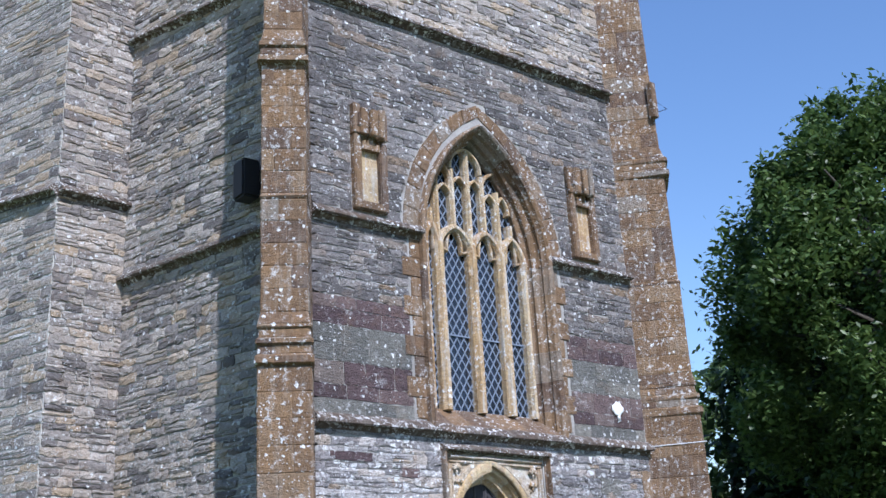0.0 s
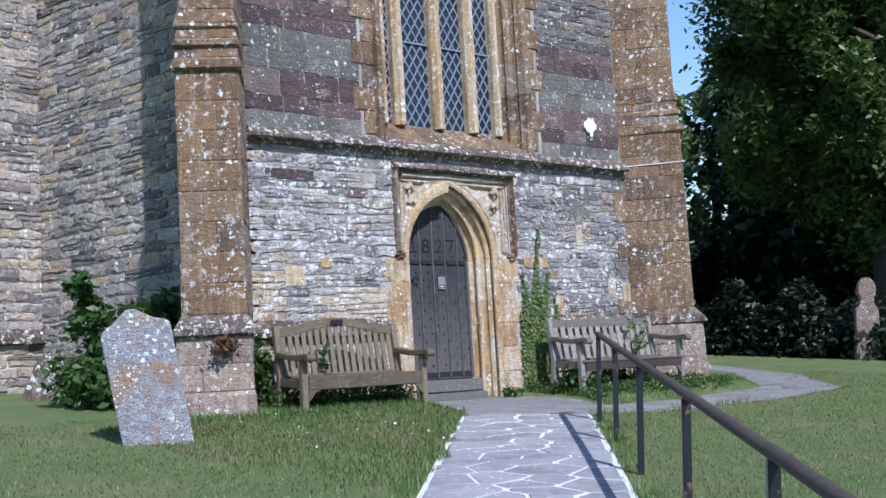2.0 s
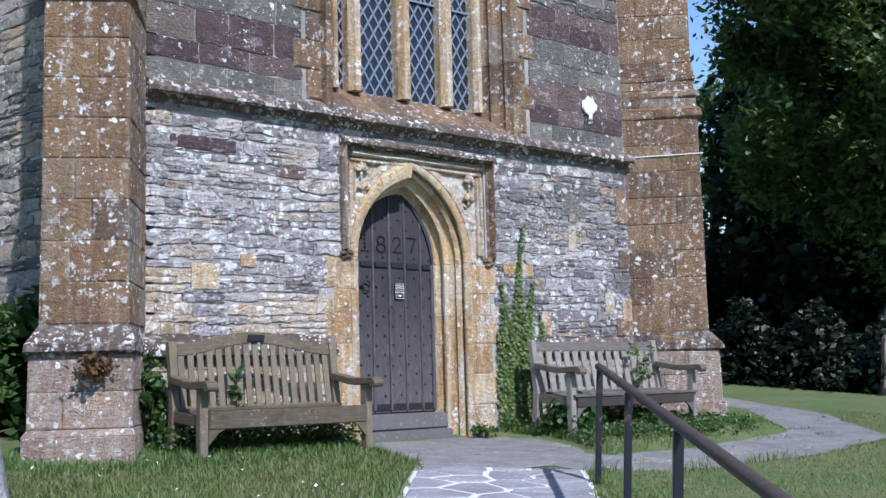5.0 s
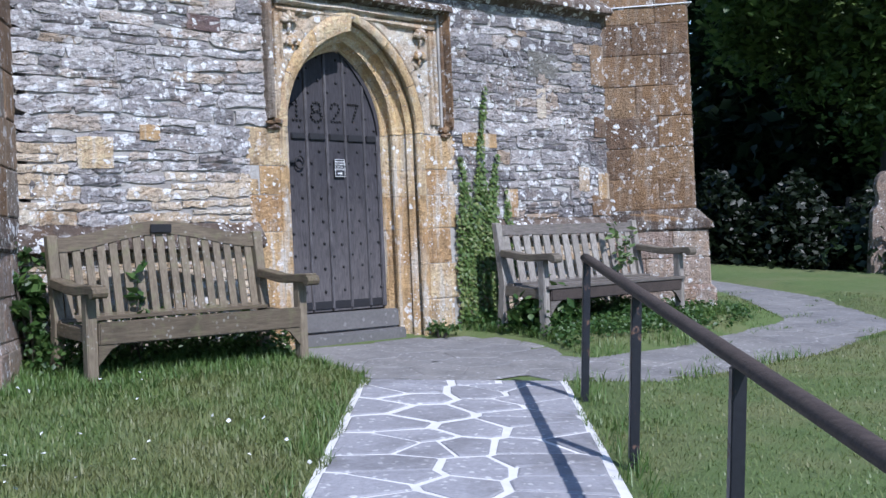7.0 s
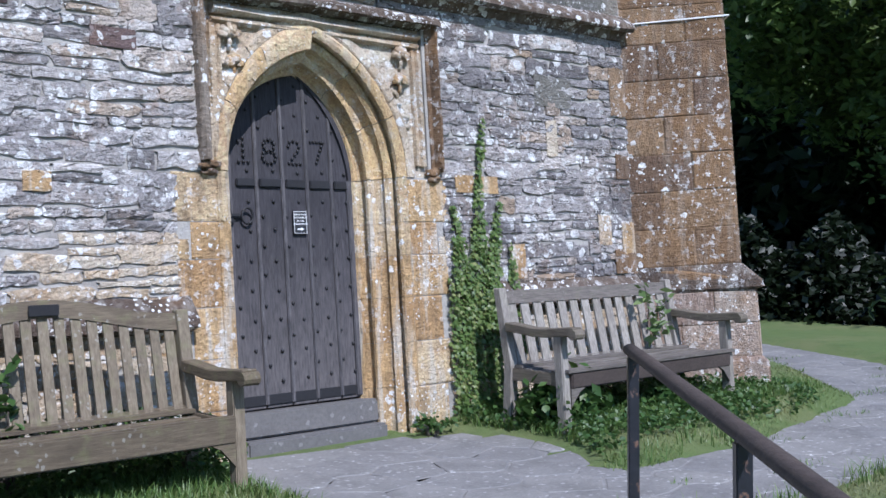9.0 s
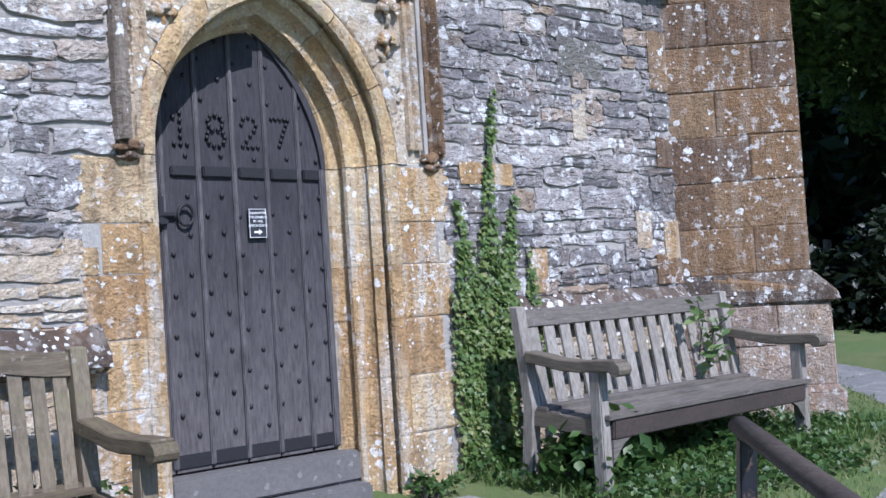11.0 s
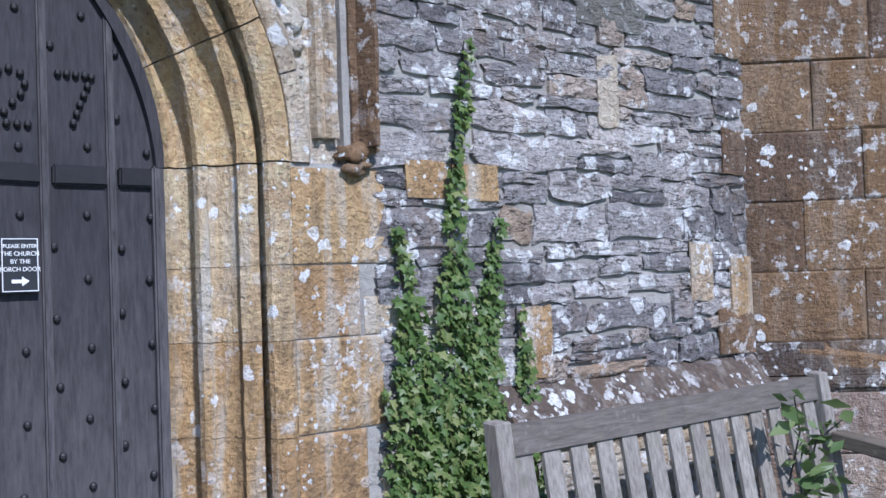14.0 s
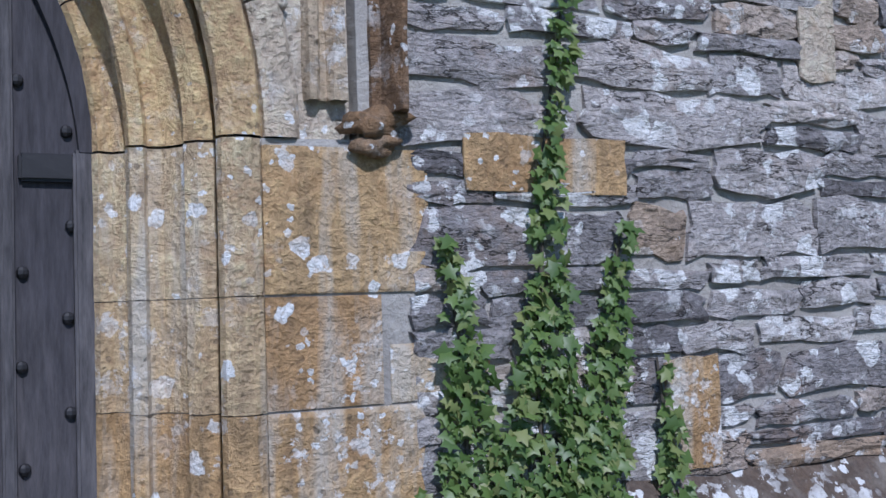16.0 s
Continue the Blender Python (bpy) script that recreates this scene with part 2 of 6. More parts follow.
M["bark"] = wood_material("bark", (0.045, 0.038, 0.03), (0.13, 0.11, 0.085), "z")
M["iron"] = plain_material("wrought_iron", (0.007, 0.007, 0.009), (0.022, 0.021, 0.022), 40, 0.6, 0.4, 0.002)
def rusty_material():
    n = Nodes("chipped_black_paint")
    f, g = n.noise(40, 5, 0.65), n.noise(11, 5, 0.7)
    rust = n.step(g, 0.6, 0.66)
    col = n.mix(rust, n.mix(f, (0.008, 0.009, 0.013), (0.028, 0.029, 0.036)), n.mix(f, (0.10, 0.05, 0.03), (0.2, 0.12, 0.08)))
    return n.done(col, n.mix(rust, (0.35, 0.35, 0.35), (0.9, 0.9, 0.9)), f, 0.4, 0.003)


M["post_paint"] = rusty_material()
M["rail_wood"] = wood_material("worn_handrail", (0.035, 0.026, 0.022), (0.095, 0.072, 0.058), "y")
M["lead"] = plain_material("lead_cames", (0.13, 0.16, 0.21), (0.22, 0.26, 0.32), 30, 0.6)
M["white_lichen"] = plain_material("white_lichen", (0.72, 0.72, 0.70), (0.84, 0.84, 0.82), 30, 0.95)
M["white_paint"] = plain_material("white_paint", (0.74, 0.74, 0.73), (0.84, 0.84, 0.82), 20, 0.6)
M["black_paint"] = plain_material("black_notice", (0.02, 0.02, 0.022), (0.035, 0.035, 0.038), 12, 0.4)
M["ground"] = ground_material()
M["flag"] = flag_material("grey_flagstone", (0.24, 0.24, 0.255), (0.37, 0.365, 0.375), 0.7)
M["old_path"] = flag_material("worn_path", (0.165, 0.16, 0.152), (0.275, 0.265, 0.25), 0.45)
M["step"] = flag_material("worn_step", (0.10, 0.094, 0.088), (0.18, 0.17, 0.155), 0.2)
M["joint"] = plain_material("pale_path_mortar", (0.50, 0.49, 0.47), (0.76, 0.75, 0.72), 9, 0.9, 0.5, 0.006)
M["grass"] = leaf_material("grass_blades", (0.09, 0.155, 0.035), (0.16, 0.225, 0.063), (0.28, 0.285, 0.117), (0.9, (0.23, 0.215, 0.092)))
M["lush"] = leaf_material("lush_grass", (0.078, 0.15, 0.0336), (0.126, 0.216, 0.0504), (0.216, 0.276, 0.09))
M["leaf"] = leaf_material("tree_leaves", (0.035, 0.072, 0.02), (0.105, 0.17, 0.042), (0.2, 0.28, 0.08))
# Paler leaf copy with sunlight put into its colour.
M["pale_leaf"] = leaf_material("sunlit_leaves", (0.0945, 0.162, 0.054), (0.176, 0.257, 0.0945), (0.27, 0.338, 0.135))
M["ivy"] = leaf_material("ivy_leaves", (0.075, 0.138, 0.0375), (0.156, 0.237, 0.0625), (0.338, 0.35, 0.138))
M["bush"] = leaf_material("bush_leaves", (0.03, 0.075, 0.018), (0.07, 0.14, 0.035), (0.13, 0.2, 0.05))
M["dead"] = leaf_material("dead_leaves", (0.10, 0.055, 0.025), (0.19, 0.11, 0.05), (0.3, 0.2, 0.1))
# Shade of the wood is put into the next two leaf colours.
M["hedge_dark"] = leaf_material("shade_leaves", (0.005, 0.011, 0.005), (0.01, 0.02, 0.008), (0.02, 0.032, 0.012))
M["yew"] = leaf_material("shade_in_colour_leaves", (0.012, 0.026, 0.01), (0.022, 0.044, 0.015), (0.04, 0.068, 0.022))
M["pillar"] = stone_material("brown_headstone", [(0.0, (0.20, 0.15, 0.12)), (1.0, (0.27, 0.21, 0.17))], 0.22, 0.3, 13, 0.0, 0.4, 0.4)
M["headstone"] = stone_material("lichened_headstone", [(0.0, (0.27, 0.265, 0.28)), (1.0, (0.32, 0.315, 0.33))], 0.27, 0.85, 13, 0.0, 0.4, 0.6)


def glass_material():
    n = Nodes("old_leaded_glass")
    f = n.noise(9, 3)
    n.bsdf.inputs["Transmission Weight"].default_value = 0.75
    return n.done((0.06, 0.075, 0.10), 0.12, f, 0.25, 0.01)


M["glass"] = glass_material()


# ---- building helpers ----
LEAN = pose(0, 0, 0, -4.5)  # the old tower's walls lean back a little


def mesh_of(name, verts, faces, mat, smooth=False):
    me = bpy.data.meshes.new(name)
    me.from_pydata([tuple(map(float, v)) for v in verts], [], [tuple(map(int, f)) for f in faces])
    me.materials.append(M[mat])
    if smooth:
        me.polygons.foreach_set("use_smooth", [True] * len(me.polygons))
    me.update()
    return me


def part(name, bm, mat, parent=None, label="", smooth=False):
    me = bpy.data.meshes.new(name)
    bm.to_mesh(me)
    bm.free()
    me.materials.append(M[mat])
    if smooth:
        me.polygons.foreach_set("use_smooth", [True] * len(me.polygons))
    ob = new(name, me)
    ob.parent = parent
    return tagged(ob, label)


def raw(name, verts, faces, mat, parent=None, label="", smooth=False):
    ob = new(name, mesh_of(name, verts, faces, mat, smooth))
    ob.parent = parent
    return tagged(ob, label)


def thing(name, label, category, m=None, group="", kind=""):
    ob = new(name)
    if m is not None:
        ob.matrix_basis = m
    return tagged(ob, label, category, group, kind)


def box(bm, x0, x1, y0, y1, z0, z1, bevel=0.0, turn=None, wobble=0.0):
    r = bmesh.ops.create_cube(bm, size=1.0)
    vs = r["verts"]
    c, s = Vector(((x0 + x1) / 2, (y0 + y1) / 2, (z0 + z1) / 2)), Vector((x1 - x0, y1 - y0, z1 - z0))
    for v in vs:
        v.co = Vector((v.co.x * s.x, v.co.y * s.y, v.co.z * s.z))
        if turn is not None:
            v.co = turn @ v.co
        v.co += c + Vector([random.uniform(-wobble, wobble) for _ in range(3)])
    if bevel:
        es = list({e for v in vs for e in v.link_edges})
        bmesh.ops.bevel(bm, geom=es, offset=bevel, segments=2, affect="EDGES")
    return bm


def prism(outline, y0, y1, bevel=0.0):
    """A bmesh of an x-z outline pulled from y0 to y1."""
    bm = bmesh.new()
    a = [bm.verts.new((x, y0, z)) for x, z in outline]
    b = [bm.verts.new((x, y1, z)) for x, z in outline]
    n = len(a)
    bm.faces.new(a), bm.faces.new(b[::-1])
    for i in range(n):
        bm.faces.new((a[i], b[i], b[(i + 1) % n], a[(i + 1) % n]))
    bmesh.ops.recalc_face_normals(bm, faces=bm.faces)
    if bevel:
        bmesh.ops.bevel(bm, geom=list(bm.edges), offset=bevel, segments=1, affect="EDGES")
    return bm


def plan_prism(outline, z0, z1, grow=0.0):
    bm = bmesh.new()
    a = [bm.verts.new((x, y, z0)) for x, y in outline]
    b = [bm.verts.new((x, y, z1)) for x, y in outline]
    n = len(a)
    bm.faces.new(a), bm.faces.new(b[::-1])
    for i in range(n):
        bm.faces.new((a[i], b[i], b[(i + 1) % n], a[(i + 1) % n]))
    bmesh.ops.recalc_face_normals(bm, faces=bm.faces)
    return bm


def tube(bm, pts, r0, r1=None, sides=8):
    """A tapered round bar along points."""
    r1 = r0 if r1 is None else r1
    rings = []
    for i, p in enumerate(pts):
        p = Vector(p)
        d = (Vector(pts[min(i + 1, len(pts) - 1)]) - Vector(pts[max(i - 1, 0)])).normalized()
        u = d.orthogonal().normalized()
        v = d.cross(u)
        r = r0 + (r1 - r0) * i / max(1, len(pts) - 1)
        rings.append([bm.verts.new(p + r * (math.cos(k * math.tau / sides) * u + math.sin(k * math.tau / sides) * v)) for k in range(sides)])
    for a, b in zip(rings, rings[1:]):
        u0 = min(range(sides), key=lambda k: (b[k].co - a[0].co).length)
        for k in range(sides):
            bm.faces.new((a[k], a[(k + 1) % sides], b[(u0 + k + 1) % sides], b[(u0 + k) % sides]))
    bm.faces.new(rings[0][::-1]), bm.faces.new(rings[-1])
    return bm


def arch(half, rise, cx, z0, spring, steps=14):
    """Points of a pointed arch with its jambs, from the left foot to the right foot, (x, z)."""
    c = (rise * rise - half * half) / (2 * half)
    r = half + c
    top = math.acos(c / r)
    left = [(cx + c - r * math.cos(top * k / steps), spring + r * math.sin(top * k / steps)) for k in range(steps + 1)]
    right = [(2 * cx - x, z) for x, z in left[-2::-1]]
    return [(cx - half, z0)] + left + right + [(cx + half, z0)]


def in_arch(x, z, half, rise, cx, z0, spring):
    if z < z0 or abs(x - cx) > half:
        return False
    if z <= spring:
        return True
    c = (rise * rise - half * half) / (2 * half)
    return math.hypot(abs(x - cx) + c, z - spring) < half + c


def arch_half(z, half, rise, z0, spring):
    """Half the width of the opening at height z, or 0."""
    if z < z0 or z > spring + rise:
        return 0.0
    if z <= spring:
        return half
    c = (rise * rise - half * half) / (2 * half)
    return max(0.0, math.sqrt(max(0.0, (half + c) ** 2 - (z - spring) ** 2)) - c)


# Stones: a few unit shapes, front towards -y, from 0 to 1 in x and z, -1 (front) to 0 in y.
rng = np.random.RandomState(5)


def unit_stone(rough, nx=4, nz=3):
    xs, zs = np.linspace(0, 1, nx + 1), np.linspace(0, 1, nz + 1)
    vs, fs = [], []
    for z in zs:
        for x in xs:
            edge = min(x, 1 - x) < 0.01 or min(z, 1 - z) < 0.01
            corner = min(x, 1 - x) < 0.01 and min(z, 1 - z) < 0.01
            jx, jz = rng.uniform(-1, 1, 2) * rough * 0.45
            px = x + (jx * 0.12 if x in (0, 1) else jx * 0.2) + (0.012 if x == 0 else -0.012 if x == 1 else 0) * corner * rough
            pz = z + (jz * 0.35 if edge else jz * 0.3) + (0.05 if z == 0 else -0.05 if z == 1 else 0) * corner * rough
            y = -1 + (0.38 if corner else 0.22 if edge else 0.0) + rng.uniform(-0.3, 0.3) * rough
            vs.append((px, y, pz))
    w = nx + 1
    for j in range(nz):
        for i in range(nx):
            fs.append((j * w + i, j * w + i + 1, (j + 1) * w + i + 1, (j + 1) * w + i))
    rim = [i for i in range(w)] + [j * w + nx for j in range(1, nz + 1)] + [nz * w + i for i in range(nx - 1, -1, -1)] + [j * w for j in range(nz - 1, 0, -1)]
    base = len(vs)
    for i in rim:
        x, y, z = vs[i]
        vs.append((x, 0.0, z))
    for k in range(len(rim)):
        a, b = rim[k], rim[(k + 1) % len(rim)]
        fs.append((b, a, base + k, base + (k + 1) % len(rim)))
    return np.array(vs), fs


RUBBLE = [unit_stone(1.0, 5, 3) for _ in range(24)]
ASHLAR = [unit_stone(0.28) for _ in range(8)]
SHARED = {}


def courses(z0, z1, low, high):
    out, z = [], z0
    while z < z1 - low * 0.6:
        h = min(random.uniform(low, high), z1 - z)
        if z1 - z - h < low * 0.6:
            h = z1 - z
        out.append((z, z + h))
        z += h
    return out


def lay(x0, x1, z0, z1, ch, cl, holes=lambda z: [], wave=0.0):
    """Stones (x, z, length, height) in courses over a rectangle, clear of the holes at each height."""
    out = []
    for a, b in courses(z0, z1, *ch):
        spans = [(x0, x1)]
        for h0, h1 in holes((a + b) / 2):
            spans = [s for lo, hi in spans for s in ((lo, min(hi, h0)), (max(lo, h1), hi)) if s[1] - s[0] > 0.03]
        for lo, hi in spans:
            x = lo
            while x < hi - 0.02:
                l = random.uniform(*cl) * (0.6 + 4.0 * (b - a)) if wave else random.uniform(*cl)
                l = min(l, hi - x)
                if hi - x - l < cl[0] * 0.6:
                    l = hi - x
                dz = wave * math.sin(x * 3.1 + a * 5) * 0.5
                if wave and b - a > 0.1 and random.random() < 0.22:
                    m = (b - a) * random.uniform(0.4, 0.6)
                    out.append((x, a + dz, l, m)), out.append((x, a + m + dz, l, b - a - m))
                else:
                    out.append((x, a + dz, l, b - a))
                x += l
    return out


def stones(owner, rows, m, mat, gap, proud, name="stone", kinds=RUBBLE, singles=lambda x, z: False):
    """Lays stones in the plane of m (x along, z up, -y out): the chosen ones as parts, the rest joined."""
    vs, fs, n = [], [], 0
    keep = []
    for x, z, l, h in rows:
        k = random.randrange(len(kinds))
        g = min(gap, 0.2 * min(l, h))
        d = random.uniform(0.6, 1.25) * proud
        if singles(x + l / 2, z + h / 2):
            keep.append((k, x + g / 2, z + g / 2, l - g, h - g, d))
            continue
        v = kinds[k][0] * (l - g, d, h - g) + (x + g / 2, 0, z + g / 2)
        vs.append(v)
        fs += [tuple(i + n for i in f) for f in kinds[k][1]]
        n += len(v)
    if vs:
        ob = raw(name + "_work", np.concatenate(vs), fs, mat, owner)
        ob.matrix_local = m
        ob["kind"] = "stuff"
    for k, x, z, l, h, d in keep:
        key = (id(kinds), k, mat)
        if key not in SHARED:
            SHARED[key] = mesh_of(name, *kinds[k], mat)
        ob = new(name, SHARED[key])
        ob.parent = owner
        ob.matrix_local = m @ Matrix.LocRotScale((x, 0, z), None, (l, d, h))


def leaves(points, size, mat_name, flat=0.5, aspect=1.6, normals=None, seed=1):
    """Vertices and faces of small folded leaves at points."""
    r = np.random.RandomState(seed)
    p = np.asarray(points, float)
    n = len(p)
    a = r.normal(size=(n, 3))
    a[:, 2] *= flat
    if normals is not None:
        nn = np.asarray(normals, float) + 0.45 * r.normal(size=(n, 3))
    else:
        nn = r.normal(size=(n, 3))
        nn[:, 2] = np.abs(nn[:, 2]) + 0.4
    nn /= np.linalg.norm(nn, axis=1)[:, None]
    a -= (a * nn).sum(1)[:, None] * nn
    a /= np.linalg.norm(a, axis=1)[:, None] + 1e-9
    b = np.cross(nn, a)
    s = (size * r.uniform(0.6, 1.35, n))[:, None]
    tip, base = p + a * s * aspect / 2, p - a * s * aspect / 2
    fold = nn * s * 0.12
    left, right = p + b * s * 0.5 + fold, p - b * s * 0.5 + fold
    vs = np.stack([base, right, tip, left], 1).reshape(-1, 3)
    i = np.arange(n)[:, None] * 4
    fs = np.concatenate([i + [0, 1, 2], i + [0, 2, 3]], 1).reshape(-1, 3)
    return vs, fs


LOBES = ((0, -0.42), (0.42, -0.5), (0.3, -0.12), (0.56, 0.12), (0.2, 0.2), (0, 0.66), (-0.2, 0.2), (-0.56, 0.12), (-0.3, -0.12), (-0.42, -0.5))


def ivy_leaves(points, size, seed):
    """Five-lobed leaves lying on a wall that faces -y, tips hanging down and out."""
    r = np.random.RandomState(seed)
    p = np.asarray(points, float)
    n = len(p)
    nn = np.array((0.0, -1.0, 0.45)) + 0.42 * r.normal(size=(n, 3))
    nn /= np.linalg.norm(nn, axis=1)[:, None]
    a = np.array((0, -0.2, -1.0)) + 0.75 * r.normal(size=(n, 3))
    a -= (a * nn).sum(1)[:, None] * nn
    a /= np.linalg.norm(a, axis=1)[:, None]
    b = np.cross(nn, a)
    s = (size * r.uniform(0.5, 1.4, n))[:, None]
    rim = np.stack([p + s * (u * b + v * a) - nn * s * 0.14 * abs(u) for u, v in LOBES], 1)
    vs = np.concatenate([p[:, None] + nn[:, None] * s[:, None] * 0.05, rim], 1).reshape(-1, 3)
    k = len(LOBES)
    i = np.arange(n)[:, None] * (k + 1)
    fs = np.concatenate([i + [0, 1 + j, 1 + (j + 1) % k] for j in range(k)], 1).reshape(-1, 3)
    return vs, fs


def quick_mesh(name, vs, fs, mat):
    """A mesh of many triangles, from arrays."""
    me = bpy.data.meshes.new(name)
    vs, fs = np.asarray(vs, np.float32), np.asarray(fs, np.int32)
    me.vertices.add(len(vs))
    me.vertices.foreach_set("co", vs.ravel())
    me.loops.add(fs.size)
    me.loops.foreach_set("vertex_index", fs.ravel())
    me.polygons.add(len(fs))
    me.polygons.foreach_set("loop_start", np.arange(len(fs), dtype=np.int32) * fs.shape[1])
    me.materials.append(M[mat])
    me.update(calc_edges=True)
    return me


# ---- ground ----
PATH_AT, PATH_TO = Vector((-1.37, -2.65, 0)), Vector((-0.672, -0.74, 0)).normalized()
PATH_ACROSS = Vector((0.74, -0.672, 0)).normalized()
PATH_HALF = 0.67


def smooth(a, b, x):
    t = min(1.0, max(0.0, (x - a) / (b - a)))
    return t * t * (3 - 2 * t)


def path_place(x, y):
    """How far along the flagged path and how far across it a place is."""
    d = Vector((x, y, 0)) - PATH_AT
    return d.dot(PATH_TO), d.dot(PATH_ACROSS)


def side_path(x, y):
    """Distance from the middle line of the worn path that turns round the tower."""
    best = 9.0
    pts = ((-0.3, -1.1), (0.5, -2.2), (2.2, -2.2), (4.3, -1.75), (6.0, 0.0), (7.2, 2.6), (8.5, 7.0))
    for a, b in zip(pts, pts[1:]):
        a, b, p = Vector(a), Vector(b), Vector((x, y))
        t = min(1, max(0, (p - a).dot(b - a) / (b - a).length_squared))
        best = min(best, (a + t * (b - a) - p).length)
    return best


def lawn(x, y):
    """Height of the ground."""
    s, w = path_place(x, y)
    near = smooth(PATH_HALF + 0.02, PATH_HALF + 0.45, abs(w)) if s > -1.5 else 1.0
    near = min(near, smooth(0.42, 0.75, side_path(x, y)))
    door = smooth(0.9, 1.3, math.hypot(x - 0.0, (y + 0.7) * 0.9))
    near = min(near, door)
    up = 0.035 + 0.045 * smooth(-4.0, -0.9, y) * smooth(12, 6, abs(x))
    return -0.006 + (0.006 + up) * near + 0.02 * noise.noise(Vector((x * 0.7, y * 0.7, 0))) * near - 0.012 * max(0, -y - 4)


def ground_mesh():
    def axis(lo, hi, fine_lo, fine_hi, step):
        out, v = list(np.arange(fine_lo, fine_hi, step)), fine_hi
        while v < hi:
            out.append(v)
            v += max(step, (v - fine_hi) * 0.35 + step)
        v, low = fine_lo - step, []
        while v > lo:
            low.append(v)
            v -= max(step, (fine_lo - v) * 0.35 + step)
        return [lo] + low[::-1] + out + [hi]
    xs, ys = axis(-900, 900, -8, 9, 0.13), axis(-900, 900, -11, 4, 0.13)
    vs = [(x, y, lawn(x, y)) for y in ys for x in xs]
    w = len(xs)
    fs = [(j * w + i, j * w + i + 1, (j + 1) * w + i + 1, (j + 1) * w + i) for j in range(len(ys) - 1) for i in range(w - 1)]
    return vs, fs


ground = raw("ground", *ground_mesh(), "ground", smooth=True)
tagged(ground, "mown churchyard grass, worn and yellowed in places", "lawn", kind="structure")

# The flagged path: a bed of pale mortar with irregular flags proud of it.
flag_path = thing("flagged_path", "crazy-paved grey flagstone path with pale mortar joints", "path", kind="structure")


def path_point(s, w, z):
    p = PATH_AT + float(s) * PATH_TO + float(w) * PATH_ACROSS
    return (p.x, p.y, z - 0.012 * max(0, -p.y - 4))


bed_rows = [(-1.12 + 0.5 * i) for i in range(26)]
bed = [path_point(s, w * (PATH_HALF - 0.01), 0.003) for s in bed_rows for w in (-1, 1)]
raw("mortar_bed", bed, [(2 * i, 2 * i + 1, 2 * i + 3, 2 * i + 2) for i in range(len(bed_rows) - 1)], "joint", flag_path)


def cells(seeds, reach, frame_of):
    """Crooked many-sided flags: for each seed the part of its own frame that lies nearest to it."""
    for i, (a, b) in enumerate(seeds):
        cell = frame_of(a, b)
        for j, (c, d) in enumerate(seeds):
            if i == j or abs(c - a) > reach or abs(d - b) > reach or not cell:
                continue
            mx, my, nx, ny = (a + c) / 2, (b + d) / 2, c - a, d - b
            out = []
            for p, q in zip(cell, cell[1:] + cell[:1]):
                fp, fq = (p[0] - mx) * nx + (p[1] - my) * ny, (q[0] - mx) * nx + (q[1] - my) * ny
                if fp <= 0:
                    out.append(p)
                if fp * fq < 0:
                    t = fp / (fp - fq)
                    out.append((p[0] + t * (q[0] - p[0]), p[1] + t * (q[1] - p[1])))
            cell = out
        if len(cell) > 2:
            yield cell


def flag_cells():
    r = random.Random(8)
    edge = PATH_HALF - 0.035
    seeds, row, s = [], 0, -1.05
    while s < 11.2:
        for w in ((-0.42, 0.02, 0.44), (-0.24, 0.24))[row % 2]:
            seeds.append((s + r.uniform(-0.12, 0.12), w + r.uniform(-0.17, 0.17)))
        s, row = s + 0.21, row + 1
    return cells(seeds, 1.3, lambda a, b: [(max(a - 0.9, -1.1), -edge), (a + 0.9, -edge), (a + 0.9, edge), (max(a - 0.9, -1.1), edge)])


def flag(cell, top, shrink, z0=-0.03, to=path_point):
    c = np.mean(cell, 0)
    pts = [tuple(c + (np.array(p) - c) * max(0.3, 1 - shrink / (np.linalg.norm(np.array(p) - c) + 1e-6))) for p in cell]
    n = len(pts)
    inner = [tuple(c + (np.array(p) - c) * 0.95) for p in pts]
    vs = [to(*p, z0) for p in pts] + [to(*p, top - 0.005) for p in pts] + [to(*p, top + random.uniform(-0.002, 0.002)) for p in inner]
    fs = [(i, (i + 1) % n, n + (i + 1) % n, n + i) for i in range(n)]
    fs += [(n + i, n + (i + 1) % n, 2 * n + (i + 1) % n, 2 * n + i) for i in range(n)] + [tuple(range(2 * n, 3 * n))]
    return vs, fs


for cell in flag_cells():
    raw("flagstone", *flag(cell, 0.010, random.uniform(0.012, 0.034)), "flag", flag_path)

worn_path = thing("worn_path", "older grey flagged path with grass in its cracks", "path", kind="structure")


def old_flags():
    """Flush old flags: a forecourt at the door and the way round the tower."""
    r = random.Random(3)
    seeds = []
    for iy in range(-9, 22):
        for ix in range(-6, 26):
            x, y = ix * 0.40 + (iy % 2) * 0.2 + r.uniform(-0.11, 0.11), iy * 0.36 + 0.1 + r.uniform(-0.1, 0.1)
            s, w = path_place(x, y)
            court = math.hypot(x, (y + 0.75) * 0.85) < 1.08 or (abs(w) < 0.6 and -2.2 < s < 0.0)
            if (y > -0.3 and abs(x) < 4.4) or not (side_path(x, y) < 0.5 or court) or (abs(w) < PATH_HALF + 0.2 and s > -1.3):
                continue
            seeds.append((x, y))
    for cell in cells(seeds, 1.0, lambda a, b: [(a - 0.24, b - 0.22), (a + 0.24, b - 0.22), (a + 0.24, b + 0.22), (a - 0.24, b + 0.22)]):
        if r.random() > 0.05:
            yield cell


